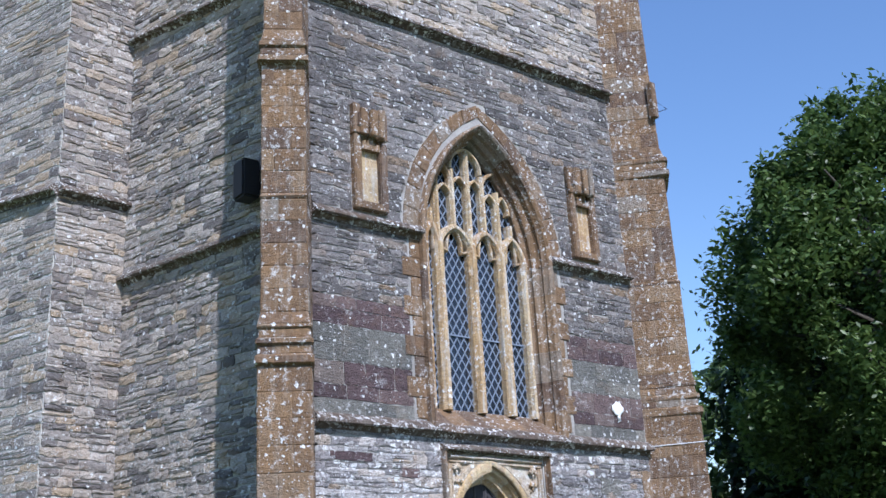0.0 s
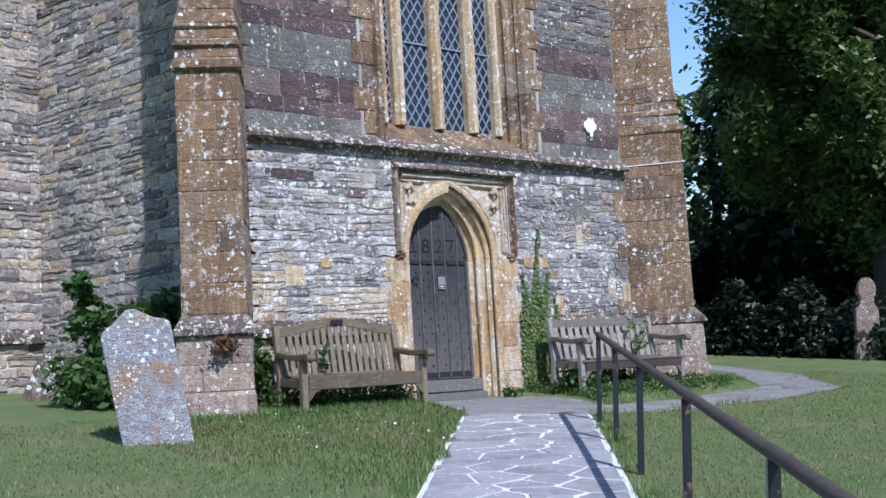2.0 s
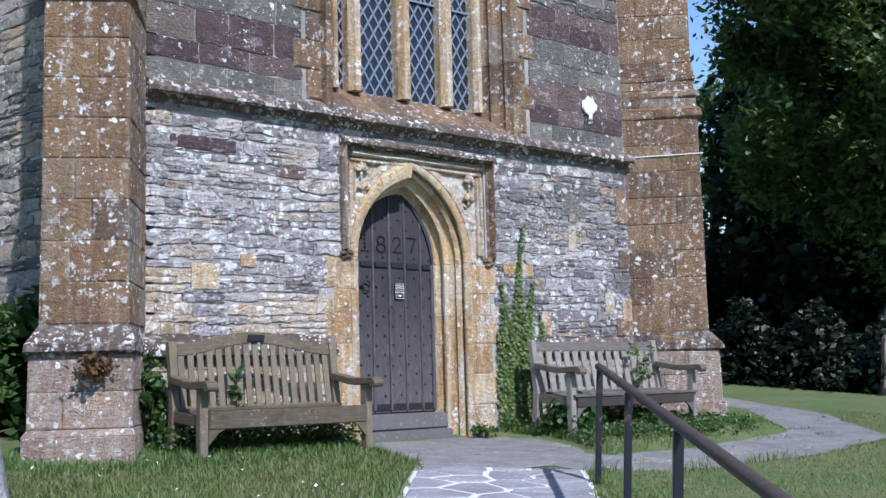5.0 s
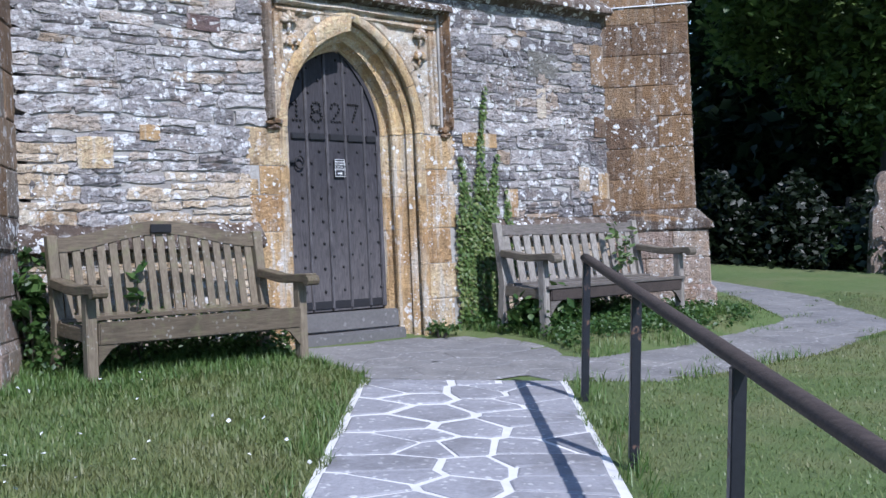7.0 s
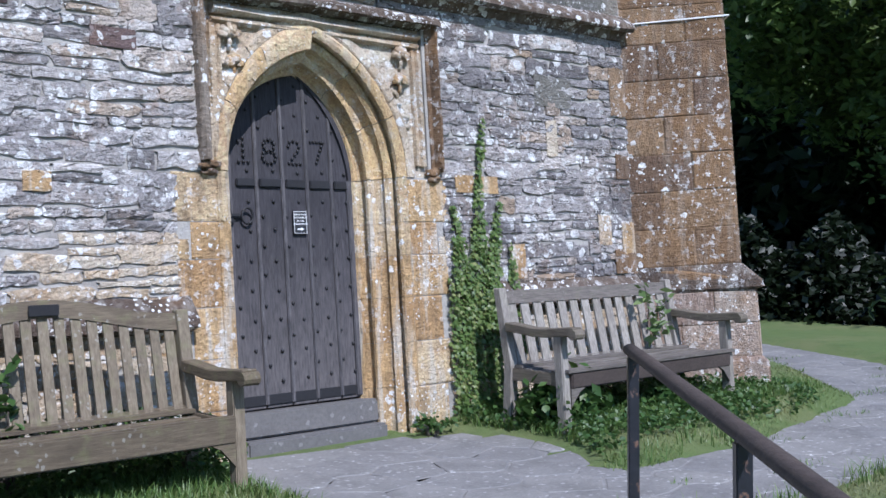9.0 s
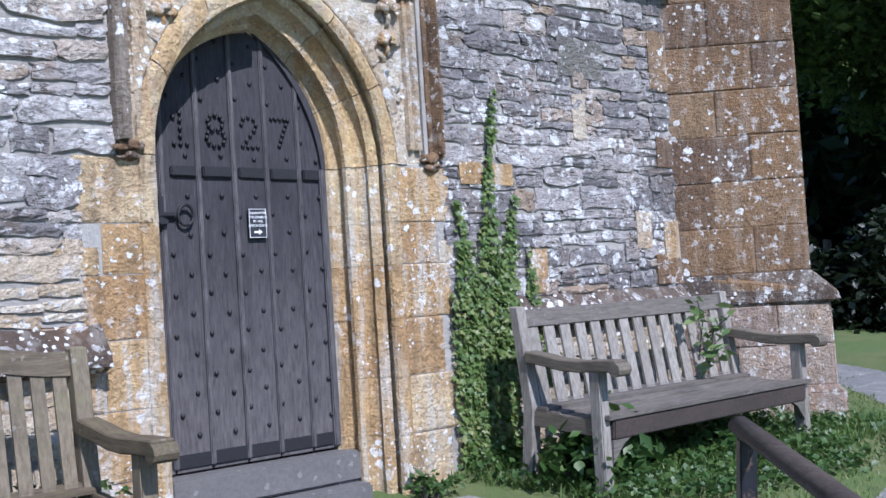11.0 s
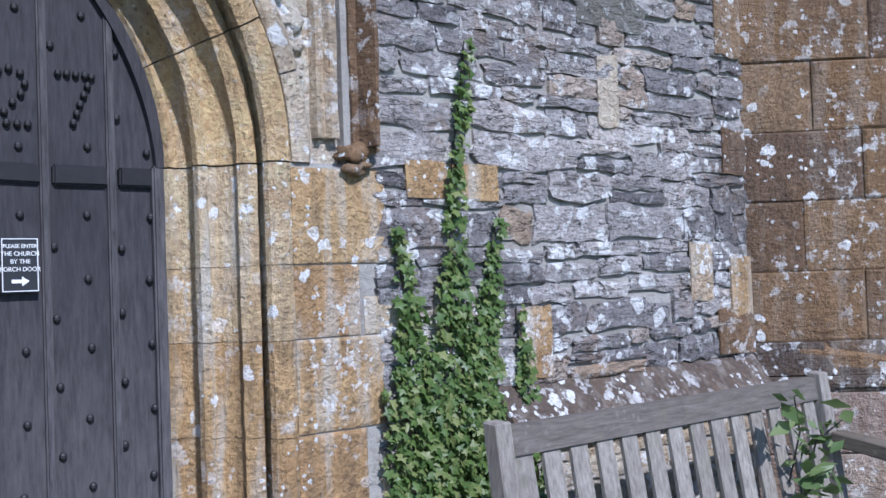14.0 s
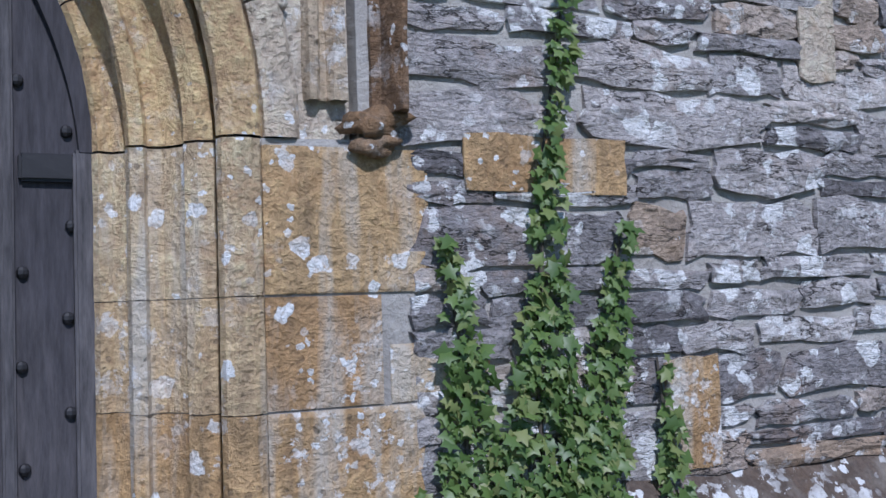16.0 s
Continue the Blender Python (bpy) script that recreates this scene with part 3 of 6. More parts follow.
def ribbon():
    """The earthy bed under the old flags."""
    pts = [Vector(p) for p in ((0.0, -0.12), (-0.15, -1.1), (0.6, -2.15), (2.2, -2.2), (4.3, -1.75), (6.0, 0.0), (7.2, 2.6), (8.5, 7.0))]
    fine = []
    for a, b in zip(pts, pts[1:]):
        fine += [a.lerp(b, k / 6) for k in range(6)]
    fine.append(pts[-1])
    vs = []
    for i, p in enumerate(fine):
        d = (fine[min(i + 1, len(fine) - 1)] - fine[max(i - 1, 0)]).normalized()
        w = (0.85 if i < 9 else 0.46) + 0.06 * math.sin(i * 2.3)
        vs += [(p.x - d.y * w, p.y + d.x * w, 0.001), (p.x + d.y * w, p.y - d.x * w, 0.001)]
    return vs, [(2 * i, 2 * i + 1, 2 * i + 3, 2 * i + 2) for i in range(len(fine) - 1)]


raw("path_bed", *ribbon(), "old_path", worn_path)
for cell in old_flags():
    raw("flagstone", *flag(cell, 0.005, random.uniform(0.001, 0.006), to=lambda x, y, z: (x, y, z)), "old_path", worn_path)

# ---- tower: front wall ----
WIN = dict(half=1.16, rise=1.98, z0=3.0, spring=5.6)
DCX, WCX = -0.03, 0.17
XL, XR, TOP = -2.76, 3.06, 14.0


def wall_with_holes():
    bm = bmesh.new()
    loops = [[(XL + 0.1, -0.3), (XR + 0.2, -0.3), (XR + 0.2, TOP), (XL + 0.1, TOP)], [(DCX - 0.72, -0.28), (DCX + 0.72, -0.28), (DCX + 0.72, 1.70), (0.90, 1.705), (0.90, 2.745), (-0.79, 2.745), (-0.79, 1.705), (DCX - 0.72, 1.70)], arch(WIN["half"] + 0.04, WIN["rise"] + 0.07, WCX, 3.0, 5.6)]
    edges = []
    for lp in loops:
        vs = [bm.verts.new((x, 0.0, z)) for x, z in lp]
        edges += [bm.edges.new((vs[i], vs[(i + 1) % len(vs)])) for i in range(len(vs))]
    bmesh.ops.triangle_fill(bm, use_beauty=True, edges=edges)
    r = bmesh.ops.extrude_face_region(bm, geom=bm.faces[:])
    bmesh.ops.translate(bm, vec=(0, 0.85, 0), verts=[g for g in r["geom"] if isinstance(g, bmesh.types.BMVert)])
    bmesh.ops.recalc_face_normals(bm, faces=bm.faces)
    return bm


wall_front = part("wall_front", wall_with_holes(), "mortar")
wall_front.matrix_basis = LEAN
tagged(wall_front, "coursed rubble tower wall, pale grey below, banded with purple stone above", "wall", kind="structure")

# side wall, turret, back
SIDE_A, SIDE_B = (-2.64, 0.0), (-3.72, 3.71)
TUR_1, TUR_2, TUR_3 = (-4.82, 3.55), (-5.96, 6.63), (-4.0, 9.0)
wall_side = part("wall_side", plan_prism([SIDE_A, SIDE_B, (-2.6, 4.2), (-1.7, 0.2)], -0.3, TOP), "pale_mortar")
tagged(wall_side, "shaded grey and brown rubble side wall of the tower", "wall", kind="structure")
wall_side.matrix_basis = LEAN
wall_turret = part("wall_turret", plan_prism([SIDE_B, TUR_1, TUR_2, TUR_3, (-2.3, 4.4)], -0.3, TOP), "pale_mortar")
tagged(wall_turret, "sunlit rubble stair turret with dressed corner", "wall", kind="structure")
wall_turret.matrix_basis = LEAN
# Unseen back, far side and lid, added to keep the inside dark.
wall_back = part("wall_back", plan_prism([(-2.4, 6.0), (3.3, 6.0), (3.3, 6.5), (-2.4, 6.5)], -0.3, TOP), "mortar")
tagged(wall_back, "unseen plain rubble back wall closing the tower", "wall", kind="structure")
wall_back.matrix_basis = LEAN
wall_east = part("wall_east", plan_prism([(3.28, 0.1), (3.3, 6.0), (2.6, 6.0), (2.6, 0.9)], -0.3, TOP), "mortar")
tagged(wall_east, "unseen rubble far side wall closing the tower", "wall", kind="structure")
wall_east.matrix_basis = LEAN
tower_roof = part("roof", plan_prism([(-2.45, 0.0), (3.2, 0.0), (3.3, 6.4), (-3.3, 6.4)], TOP, TOP + 0.2), "mortar")
tagged(tower_roof, "unseen flat lid closing the tower", "roof", kind="structure")
tower_roof.matrix_basis = LEAN


def along(a, b):
    """The frame of a wall from a to b: x along, -y out, z up."""
    a, b = Vector((*a, 0)), Vector((*b, 0))
    d = (b - a).normalized()
    return Matrix.Translation(a) @ Matrix.Rotation(math.atan2(d.y, d.x), 4, "Z"), (b - a).length


# ---- mouldings ----
def sweep_line(a, b, profile, drop=0.0):
    """A moulding from a to b (x, y, z): profile points (out, up), out to the right-hand side of the way."""
    a, b = Vector(a), Vector(b)
    d = (b - a).normalized()
    out = Vector((d.y, -d.x, 0)).normalized()
    bm = bmesh.new()
    n = max(2, int((b - a).length / 0.18))
    rings = []
    for i in range(n + 1):
        p = a + (b - a) * i / n
        rings.append([bm.verts.new(p + out * (o + random.uniform(-0.006, 0.006)) + Vector((0, 0, u + random.uniform(-0.006, 0.006)))) for o, u in profile])
    for r, s in zip(rings, rings[1:]):
        for k in range(len(profile)):
            k2 = (k + 1) % len(profile)
            bm.faces.new((r[k], r[k2], s[k2], s[k]))
    bm.faces.new(rings[0][::-1]), bm.faces.new(rings[-1])
    bmesh.ops.recalc_face_normals(bm, faces=bm.faces)
    return bm


STRING = [(-0.05, 0.13), (0.0, 0.12), (0.08, 0.075), (0.145, 0.01), (0.15, -0.025), (0.12, -0.04), (0.07, -0.03), (0.05, -0.06), (0.02, -0.09), (-0.05, -0.09)]


def string_course(a, b, label="brown hamstone string course, weathered and lichened"):
    ob = part("string_course", sweep_line(a, b, STRING), "crust")
    ob.matrix_basis = LEAN
    return tagged(ob, label, "moulding", group="string courses of the tower", kind="structure")


string_course((XL, 0, 2.98), (XR + 0.02, 0, 2.98))
string_course((XL, 0, 5.69), (WCX - 1.2, 0, 5.69))
string_course((WCX + 1.2, 0, 5.69), (XR + 0.02, 0, 5.69))
string_course((XL, 0, 8.98), (XR + 0.05, 0, 8.98))
string_course((*SIDE_B, 5.69), (-2.89, 0.85, 5.69))
string_course((*SIDE_B, 9.7), (-2.89, 0.85, 9.55))
string_course((*TUR_1, 6.86), (*SIDE_B, 6.88))
string_course((*TUR_2, 7.06), (*TUR_1, 6.86))

# wall plinth moulding beside the buttresses
PLINTH = [(-0.02, 0.16), (0.0, 0.16), (0.10, 0.03), (0.105, -0.02), (0.0, -0.05), (-0.02, -0.05)]


def plinth_course(a, b):
    ob = part("plinth_course", sweep_line(a, b, PLINTH), "crust")
    ob.matrix_basis = LEAN
    return tagged(ob, "sloping brown plinth moulding spotted with white lichen", "moulding", group="plinth mouldings", kind="structure")


plinth_course((XL - 0.05, 0, 0.82), (-0.66 - 0.3, 0, 0.82))
plinth_course((1.5, 0, 0.82), (XR, 0, 0.82))
plinth_course((*TUR_1, 1.0), (*SIDE_B, 1.0))
plinth_course((*TUR_2, 1.0), (*TUR_1, 1.0))


# ---- buttresses ----
def ring_at(corners, grow):
    """The plan moved out by grow."""
    c = sum((Vector(p) for p in corners), Vector((0, 0))) / len(corners)
    return [Vector(p) + (Vector(p) - c).normalized() * grow for p in corners]


def buttress(name, label, j0, front_a, front_b, j1, stages):
    """A stepped pier: plan from the wall j0 round the end face to j1; stages are (height, growth of the end face)."""
    ob = thing(name, label, "buttress", LEAN)
    bm = bmesh.new()
    rings = []
    a, b, c, d = (Vector(p) for p in (j0, front_a, front_b, j1))
    side = (b - c).normalized()
    out = ((b - a).normalized() + (c - d).normalized()).normalized()
    for z, g in stages:
        rings.append([bm.verts.new((*p, z)) for p in (a, b + out * g + side * g * 0.5, c + out * g - side * g * 0.5, d)])
    for r, s in zip(rings, rings[1:]):
        for k in range(3):
            bm.faces.new((r[k], r[k + 1], s[k + 1], s[k]))
    bm.faces.new(rings[-1])
    bmesh.ops.recalc_face_normals(bm, faces=bm.faces)
    part("core", bm, "ham", ob)
    # dressed blocks course by course on the three faces
    zs = [(z0, z1, g0, g1) for (z0, g0), (z1, g1) in zip(stages, stages[1:])]
    odd = 0
    for z0, z1, g0, g1 in zs:
        n = max(1, round((z1 - z0) / 0.29))
        for k in range(n):
            u0, u1 = k / n, (k + 1) / n
            ha, hb = z0 + (z1 - z0) * u0, z0 + (z1 - z0) * u1
            ga, gb = g0 + (g1 - g0) * u0, g0 + (g1 - g0) * u1
            odd += 1
            for f in range(3):
                low = [(a, b + out * ga + side * ga * 0.5, c + out * ga - side * ga * 0.5, d)[i] for i in (f, f + 1)]
                high = [(a, b + out * gb + side * gb * 0.5, c + out * gb - side * gb * 0.5, d)[i] for i in (f, f + 1)]
                cuts = [0, 0.38 + random.uniform(-0.06, 0.06), 1] if odd % 2 else [0, 0.66 + random.uniform(-0.08, 0.08), 1]
                nrm = Vector((low[1] - low[0]).yx)
                nrm = Vector((nrm.x, -nrm.y)).normalized()
                if nrm.dot(out) < -0.5 or nrm.dot((low[0] + low[1]) / 2 - (a + d) / 2) < 0:
                    nrm = -nrm
                for c0, c1 in zip(cuts, cuts[1:]):
                    q = [(*(low[0].lerp(low[1], c0)), ha), (*(low[0].lerp(low[1], c1)), ha), (*(high[0].lerp(high[1], c1)), hb), (*(high[0].lerp(high[1], c0)), hb)]
                    block(ob, q, nrm, mat="base_stone" if z1 <= 0.81 else "crust" if z1 <= 1.03 else "ham")
    return ob


def block(owner, q, nrm, proud=0.011, gap=0.004, mat="ham", name="block"):
    """One dressed block on the quad q, proud along nrm, edges a little worn."""
    q = [Vector(p) for p in q]
    c = sum(q, Vector()) / 4
    nv = Vector((*nrm, 0)) if len(nrm) == 2 else Vector(nrm)
    d = proud * random.uniform(0.7, 1.3)

    def pull(p, by):
        v = p - c
        return c + v * max(0.5, 1 - by / v.length)
    edge, face = [pull(p, gap) for p in q], [pull(p, gap + 0.016) for p in q]
    vs = [p - nv * 0.02 for p in edge] + [p + nv * (d * 0.55) for p in edge] + [p + nv * (d + random.uniform(-0.003, 0.003)) for p in face] + [c + nv * (d + random.uniform(-0.004, 0.008))]
    fs = [(i, (i + 1) % 4, 4 + (i + 1) % 4, 4 + i) for i in range(4)] + [(4 + i, 4 + (i + 1) % 4, 8 + (i + 1) % 4, 8 + i) for i in range(4)] + [(8 + i, 8 + (i + 1) % 4, 12) for i in range(4)]
    return raw(name, vs, fs, mat, owner)


STAGES = [(-0.25, 0.16), (0.22, 0.15), (0.27, 0.10), (0.80, 0.095), (0.82, 0.15), (0.87, 0.14), (1.02, 0.0), (3.46, 0.0), (3.48, 0.055), (3.56, 0.05), (3.60, -0.005), (3.70, -0.005), (3.72, 0.03), (3.77, 0.028), (3.80, -0.02), (3.90, -0.03), (3.92, 0.0), (3.96, -0.005), (4.12, -0.07), (5.55, -0.07), (5.58, -0.05), (5.63, -0.08), (7.40, -0.08), (7.42, 0.01), (7.5, 0.005), (7.54, -0.06), (7.64, -0.06), (7.66, -0.025), (7.72, -0.03), (7.76, -0.075), (7.95, -0.13), (9.0, -0.13), (12.5, -0.14), (14.0, -0.2)]
left_buttress = buttress("buttress", "weathered brown hamstone diagonal buttress with lichened plinth", (-2.74, 0.02), (-3.17, -0.66), (-3.69, -0.34), (-3.1, 0.5), STAGES)
RSTAGES = [(z, g + (0.03 if z > 4.1 else 0) + (0.03 if z > 7.5 else 0)) for z, g in STAGES]
right_buttress = buttress("buttress", "stepped brown hamstone diagonal buttress speckled with lichen", (3.75, 0.75), (4.21, -0.06), (3.66, -0.60), (3.06, 0.02), RSTAGES)

# ---- door ----
door = thing("door", "closed grey oak plank door studded with iron, dated 1827", "door", LEAN)
DY = 0.29
planks = [-0.66, -0.50, -0.305, -0.108, 0.079, 0.274, 0.46]
for i, (a, b) in enumerate(zip(planks, planks[1:])):
    top = []
    for k in range(7):
        x = a + 0.004 + (b - a - 0.008) * k / 6
        z = 1.70
        while z < 2.48 and arch_half(z, 0.63 if x < DCX else 0.51, 0.80, 0.25, 1.70) > abs(x - DCX):
            z += 0.01
        top.append((x, z))
    part("plank", prism([(a + 0.004, 0.25), (b - 0.004, 0.25)] + top[::-1], DY - random.uniform(0.0, 0.006), DY + 0.05, 0.004), "door_wood", door)
    if i:
        bm = bmesh.new()
        z = 1.7
        while z < 2.44 and arch_half(z, 0.61 if a < DCX else 0.49, 0.78, 0.25, 1.70) > abs(a - DCX) + 0.02:
            z += 0.01
        box(bm, a - 0.013, a + 0.013, DY - 0.018, DY + 0.01, 0.27, z, 0.005)
        part("cover_strip", bm, "door_worn", door)
for i, (a, b) in enumerate(zip(planks[1:-1], planks[2:])):
    bm = bmesh.new()
    box(bm, a + (0.022 if i else 0.045), min(b - 0.014, 0.401), DY - 0.022, DY + 0.01, 1.648 - 0.002 * i, 1.698, 0.006, wobble=0.002)
    part("strap", bm, "iron", door, "black iron strap hinge")
bm = bmesh.new()
box(bm, -0.52, 0.395, DY - 0.012, DY + 0.01, 0.27, 0.335, 0.004)
part("kick_strip", bm, "iron", door, "black draught strip")

bm = bmesh.new()
box(bm, 0.398, 0.478, DY - 0.022, DY + 0.02, 0.26, 1.705, 0.006)
part("stile", bm, "door_worn", door, "dark upright edge of the door frame")
bm = bmesh.new()
rail = []
for k in range(15):
    z = 1.70 + 0.68 * k / 14
    wide = arch_half(z, 0.515, 0.79, 0.25, 1.70)
    inner_edge = max(0.02, wide - 0.075 - 0.05 * k / 14)
    rail.append([bm.verts.new((DCX + x, y, z)) for x, y in ((inner_edge, DY - 0.024), (wide, DY - 0.024), (wide, DY + 0.03), (inner_edge, DY + 0.03))])
for r, q in zip(rail, rail[1:]):
    for k in range(4):
        bm.faces.new((r[k], r[(k + 1) % 4], q[(k + 1) % 4], q[k]))
bm.faces.new(rail[0]), bm.faces.new(rail[-1])
bmesh.ops.recalc_face_normals(bm, faces=bm.faces)
part("arched_rail", bm, "door_wood", door, "dark curved rail under the arch")


def stud(x, z, r=0.011, out=0.006):
    bm = bmesh.new()
    bmesh.ops.create_uvsphere(bm, u_segments=8, v_segments=5, radius=r)
    for v in bm.verts:
        v.co = Vector((v.co.x + x, v.co.y * 0.9 + DY - out, v.co.z + z))
    return bm


for col in range(11):
    x = -0.552 + 0.094 * col
    for row in range(13):
        z = 0.42 + row * 0.19 - (0.095 if col % 2 else 0) + random.uniform(-0.008, 0.008)
        if arch_half(z, 0.56 if x < DCX else 0.44, 0.70, 0.25, 1.70) > abs(x - DCX) and z > 0.36 and not 1.63 < z < 1.72 and not (1.78 < z < 1.98 and -0.46 < x < 0.25) and not (1.33 < z < 1.51 and abs(x) < 0.07):
            part("stud", stud(x + random.uniform(-0.008, 0.008), z, 0.0125, 0.007), "iron", door)
# figures of iron nails
DIGITS = {"1": [(0.2, 0.85), (0.5, 1), (0.5, 0.75), (0.5, 0.5), (0.5, 0.25), (0.5, 0), (0.2, 0), (0.8, 0)],
          "8": [(0.5 + 0.36 * math.sin(k), 0.76 + 0.24 * math.cos(k)) for k in np.arange(0, 6.2, 0.7)] + [(0.5 + 0.44 * math.sin(k), 0.26 + 0.27 * math.cos(k)) for k in np.arange(0.3, 6.2, 0.62)],
          "2": [(0.1, 0.75), (0.2, 0.93), (0.45, 1), (0.72, 0.93), (0.82, 0.74), (0.72, 0.55), (0.52, 0.38), (0.32, 0.2), (0.12, 0.02), (0.37, 0), (0.62, 0), (0.87, 0)],
          "7": [(0.1, 1), (0.32, 1), (0.55, 1), (0.78, 1), (0.95, 0.98), (0.84, 0.8), (0.74, 0.62), (0.64, 0.44), (0.55, 0.26), (0.46, 0.08)]}
for ch, x0 in zip("1827", (-0.448, -0.256, -0.063, 0.113)):
    for u, v in DIGITS[ch]:
        part("numeral_nail", stud(x0 + u * 0.115, 1.805 + v * 0.15, 0.0115, 0.012), "iron", door)
bm = bmesh.new()
tube(bm, [(-0.395 + 0.04 * math.sin(k), DY - 0.03 - 0.004 * math.cos(k), 1.46 + 0.05 * math.cos(k)) for k in np.linspace(0, math.tau, 15)], 0.008, sides=6)
part("ring_handle", bm, "iron", door, "black iron ring handle")
bm = bmesh.new()
box(bm, -0.54, -0.50, DY - 0.03, DY, 1.40, 1.56, 0.01), box(bm, -0.55, -0.44, DY - 0.035, DY, 1.45, 1.475, 0.008), box(bm, -0.545, -0.49, DY - 0.045, DY, 1.41, 1.445, 0.008)
part("latch", bm, "iron", door, "black iron latch")

NY = DY - 0.017
notice = thing("notice", "small black notice with white lettering fixed to the door", "sign", LEAN)
bm = bmesh.new()
box(bm, -0.052, 0.052, NY - 0.012, NY - 0.002, 1.345, 1.495, 0.002)
plate = part("plate", bm, "black_paint", notice)
for x0, x1, z0, z1 in ((-0.049, 0.049, 1.489, 1.4915), (-0.049, 0.049, 1.3485, 1.351), (-0.049, -0.0465, 1.351, 1.489), (0.0465, 0.049, 1.351, 1.489)):
    bm = bmesh.new()
    box(bm, x0, x1, NY - 0.014, NY - 0.011, z0, z1)
    part("border", bm, "white_paint", plate)


def lettering(text, x, z, size, y, owner, mat="white_paint"):
    cu = bpy.data.curves.new("words", "FONT")
    cu.body, cu.size, cu.align_x, cu.extrude, cu.offset = text, size, "CENTER", 0.0006, 0.0002
    tmp = new("words", cu)
    me = bpy.data.meshes.new_from_object(tmp.evaluated_get(bpy.context.evaluated_depsgraph_get()))
    bpy.data.objects.remove(tmp)
    me.materials.clear()
    me.materials.append(M[mat])
    ob = new("lettering", me)
    ob.parent = owner
    ob.matrix_local = pose(x, y, z, 90)
    return ob


for i, words in enumerate(("PLEASE ENTER", "THE CHURCH", "BY THE", "PORCH DOOR")):
    lettering(words, 0, 1.466 - 0.021 * i, 0.0165 if i else 0.0145, NY - 0.0145, plate)
bm = prism([(-0.024, 1.371), (0.004, 1.371), (0.004, 1.363), (0.024, 1.376), (0.004, 1.389), (0.004, 1.381), (-0.024, 1.381)], NY - 0.0145, NY - 0.012)
part("arrow", bm, "white_paint", plate)

# steps
door_step = thing("door_step", "worn pale stone threshold above a low step", "step", LEAN)
bm = bmesh.new()
box(bm, -0.60, 0.47, 0.15, 0.5, 0.09, 0.24, 0.012, wobble=0.004)
part("threshold", bm, "step", door_step, "grey stone threshold")
bm = bmesh.new()
box(bm, -0.60, 0.46, 0.05, 0.3, -0.1, 0.085, 0.015, wobble=0.006)
part("tread", bm, "step", door_step, "worn stone step")


# door surround: moulded jamb stones and voussoirs
surround = thing("door_surround", "golden hamstone moulded doorway with pointed arch", "doorway", LEAN)
PROF = [(0.455, 0.40), (0.455, 0.285), (0.472, 0.25), (0.50, 0.262), (0.522, 0.24), (0.534, 0.20), (0.512, 0.182), (0.515, 0.16), (0.54, 0.15), (0.552, 0.168), (0.58, 0.165), (0.602, 0.14), (0.612, 0.11), (0.602, 0.085), (0.622, 0.062), (0.652, 0.06), (0.668, 0.078), (0.674, 0.035), (0.645, 0.014), (0.65, -0.006), (0.672, -0.02), (0.70, -0.024), (0.722, -0.012), (0.74, 0.02)]
LEFT_PROF = [(0.60, 0.40), (0.60, 0.26), (0.585, 0.24), (0.588, 0.20), (0.605, 0.185), (0.622, 0.15), (0.625, 0.11), (0.61, 0.085), (0.622, 0.062), (0.652, 0.06), (0.66, 0.075), (0.666, 0.035), (0.64, 0.014), (0.642, -0.006), (0.672, -0.02), (0.70, -0.024), (0.722, -0.012), (0.74, 0.02)]


def moulded(u0, u1, steps, side):
    """A length of the doorway's moulding; u below 0 is jamb height over the spring, 0 to 1 the arch."""
    vs, fs = [], []
    prof = PROF if side > 0 else LEFT_PROF
    for k in range(steps + 1):
        u = u0 + (u1 - u0) * k / steps
        for half, y in prof:
            if u <= 0:
                x, z = -half, 1.70 + u
            else:
                t = (half - prof[0][0]) / (0.705 - prof[0][0])
                rise = 0.705 + 0.235 * t
                c = (rise * rise - half * half) / (2 * half)
                r = half + c
                ang = math.acos(c / r) * u
                x, z = c - r * math.cos(ang), 1.70 + r * math.sin(ang)
            vs.append((DCX + side * -x if side > 0 else DCX + x, y + random.uniform(-0.003, 0.003), z))
    w = len(prof)
    for k in range(steps):
        for i in range(w - 1):
            q = (k * w + i, k * w + i + 1, (k + 1) * w + i + 1, (k + 1) * w + i)
            fs.append(q if side > 0 else q[::-1])
    return vs, fs


for side in (-1, 1):
    cuts = [-1.9, -1.40, -1.10, -0.80, -0.52, -0.30, -0.002]
    for a, b in zip(cuts, cuts[1:]):
        raw("jamb_stone", *moulded(a + 0.001, b - 0.001, 4, side), "gold", surround)
    # Arch stones take the gold that has bounced light in it.
    for k in range(3):
        raw("voussoir", *moulded(k / 3 + 0.002, (k + 1) / 3 - 0.002 * (k < 2), 12, side), "sheltered", surround)

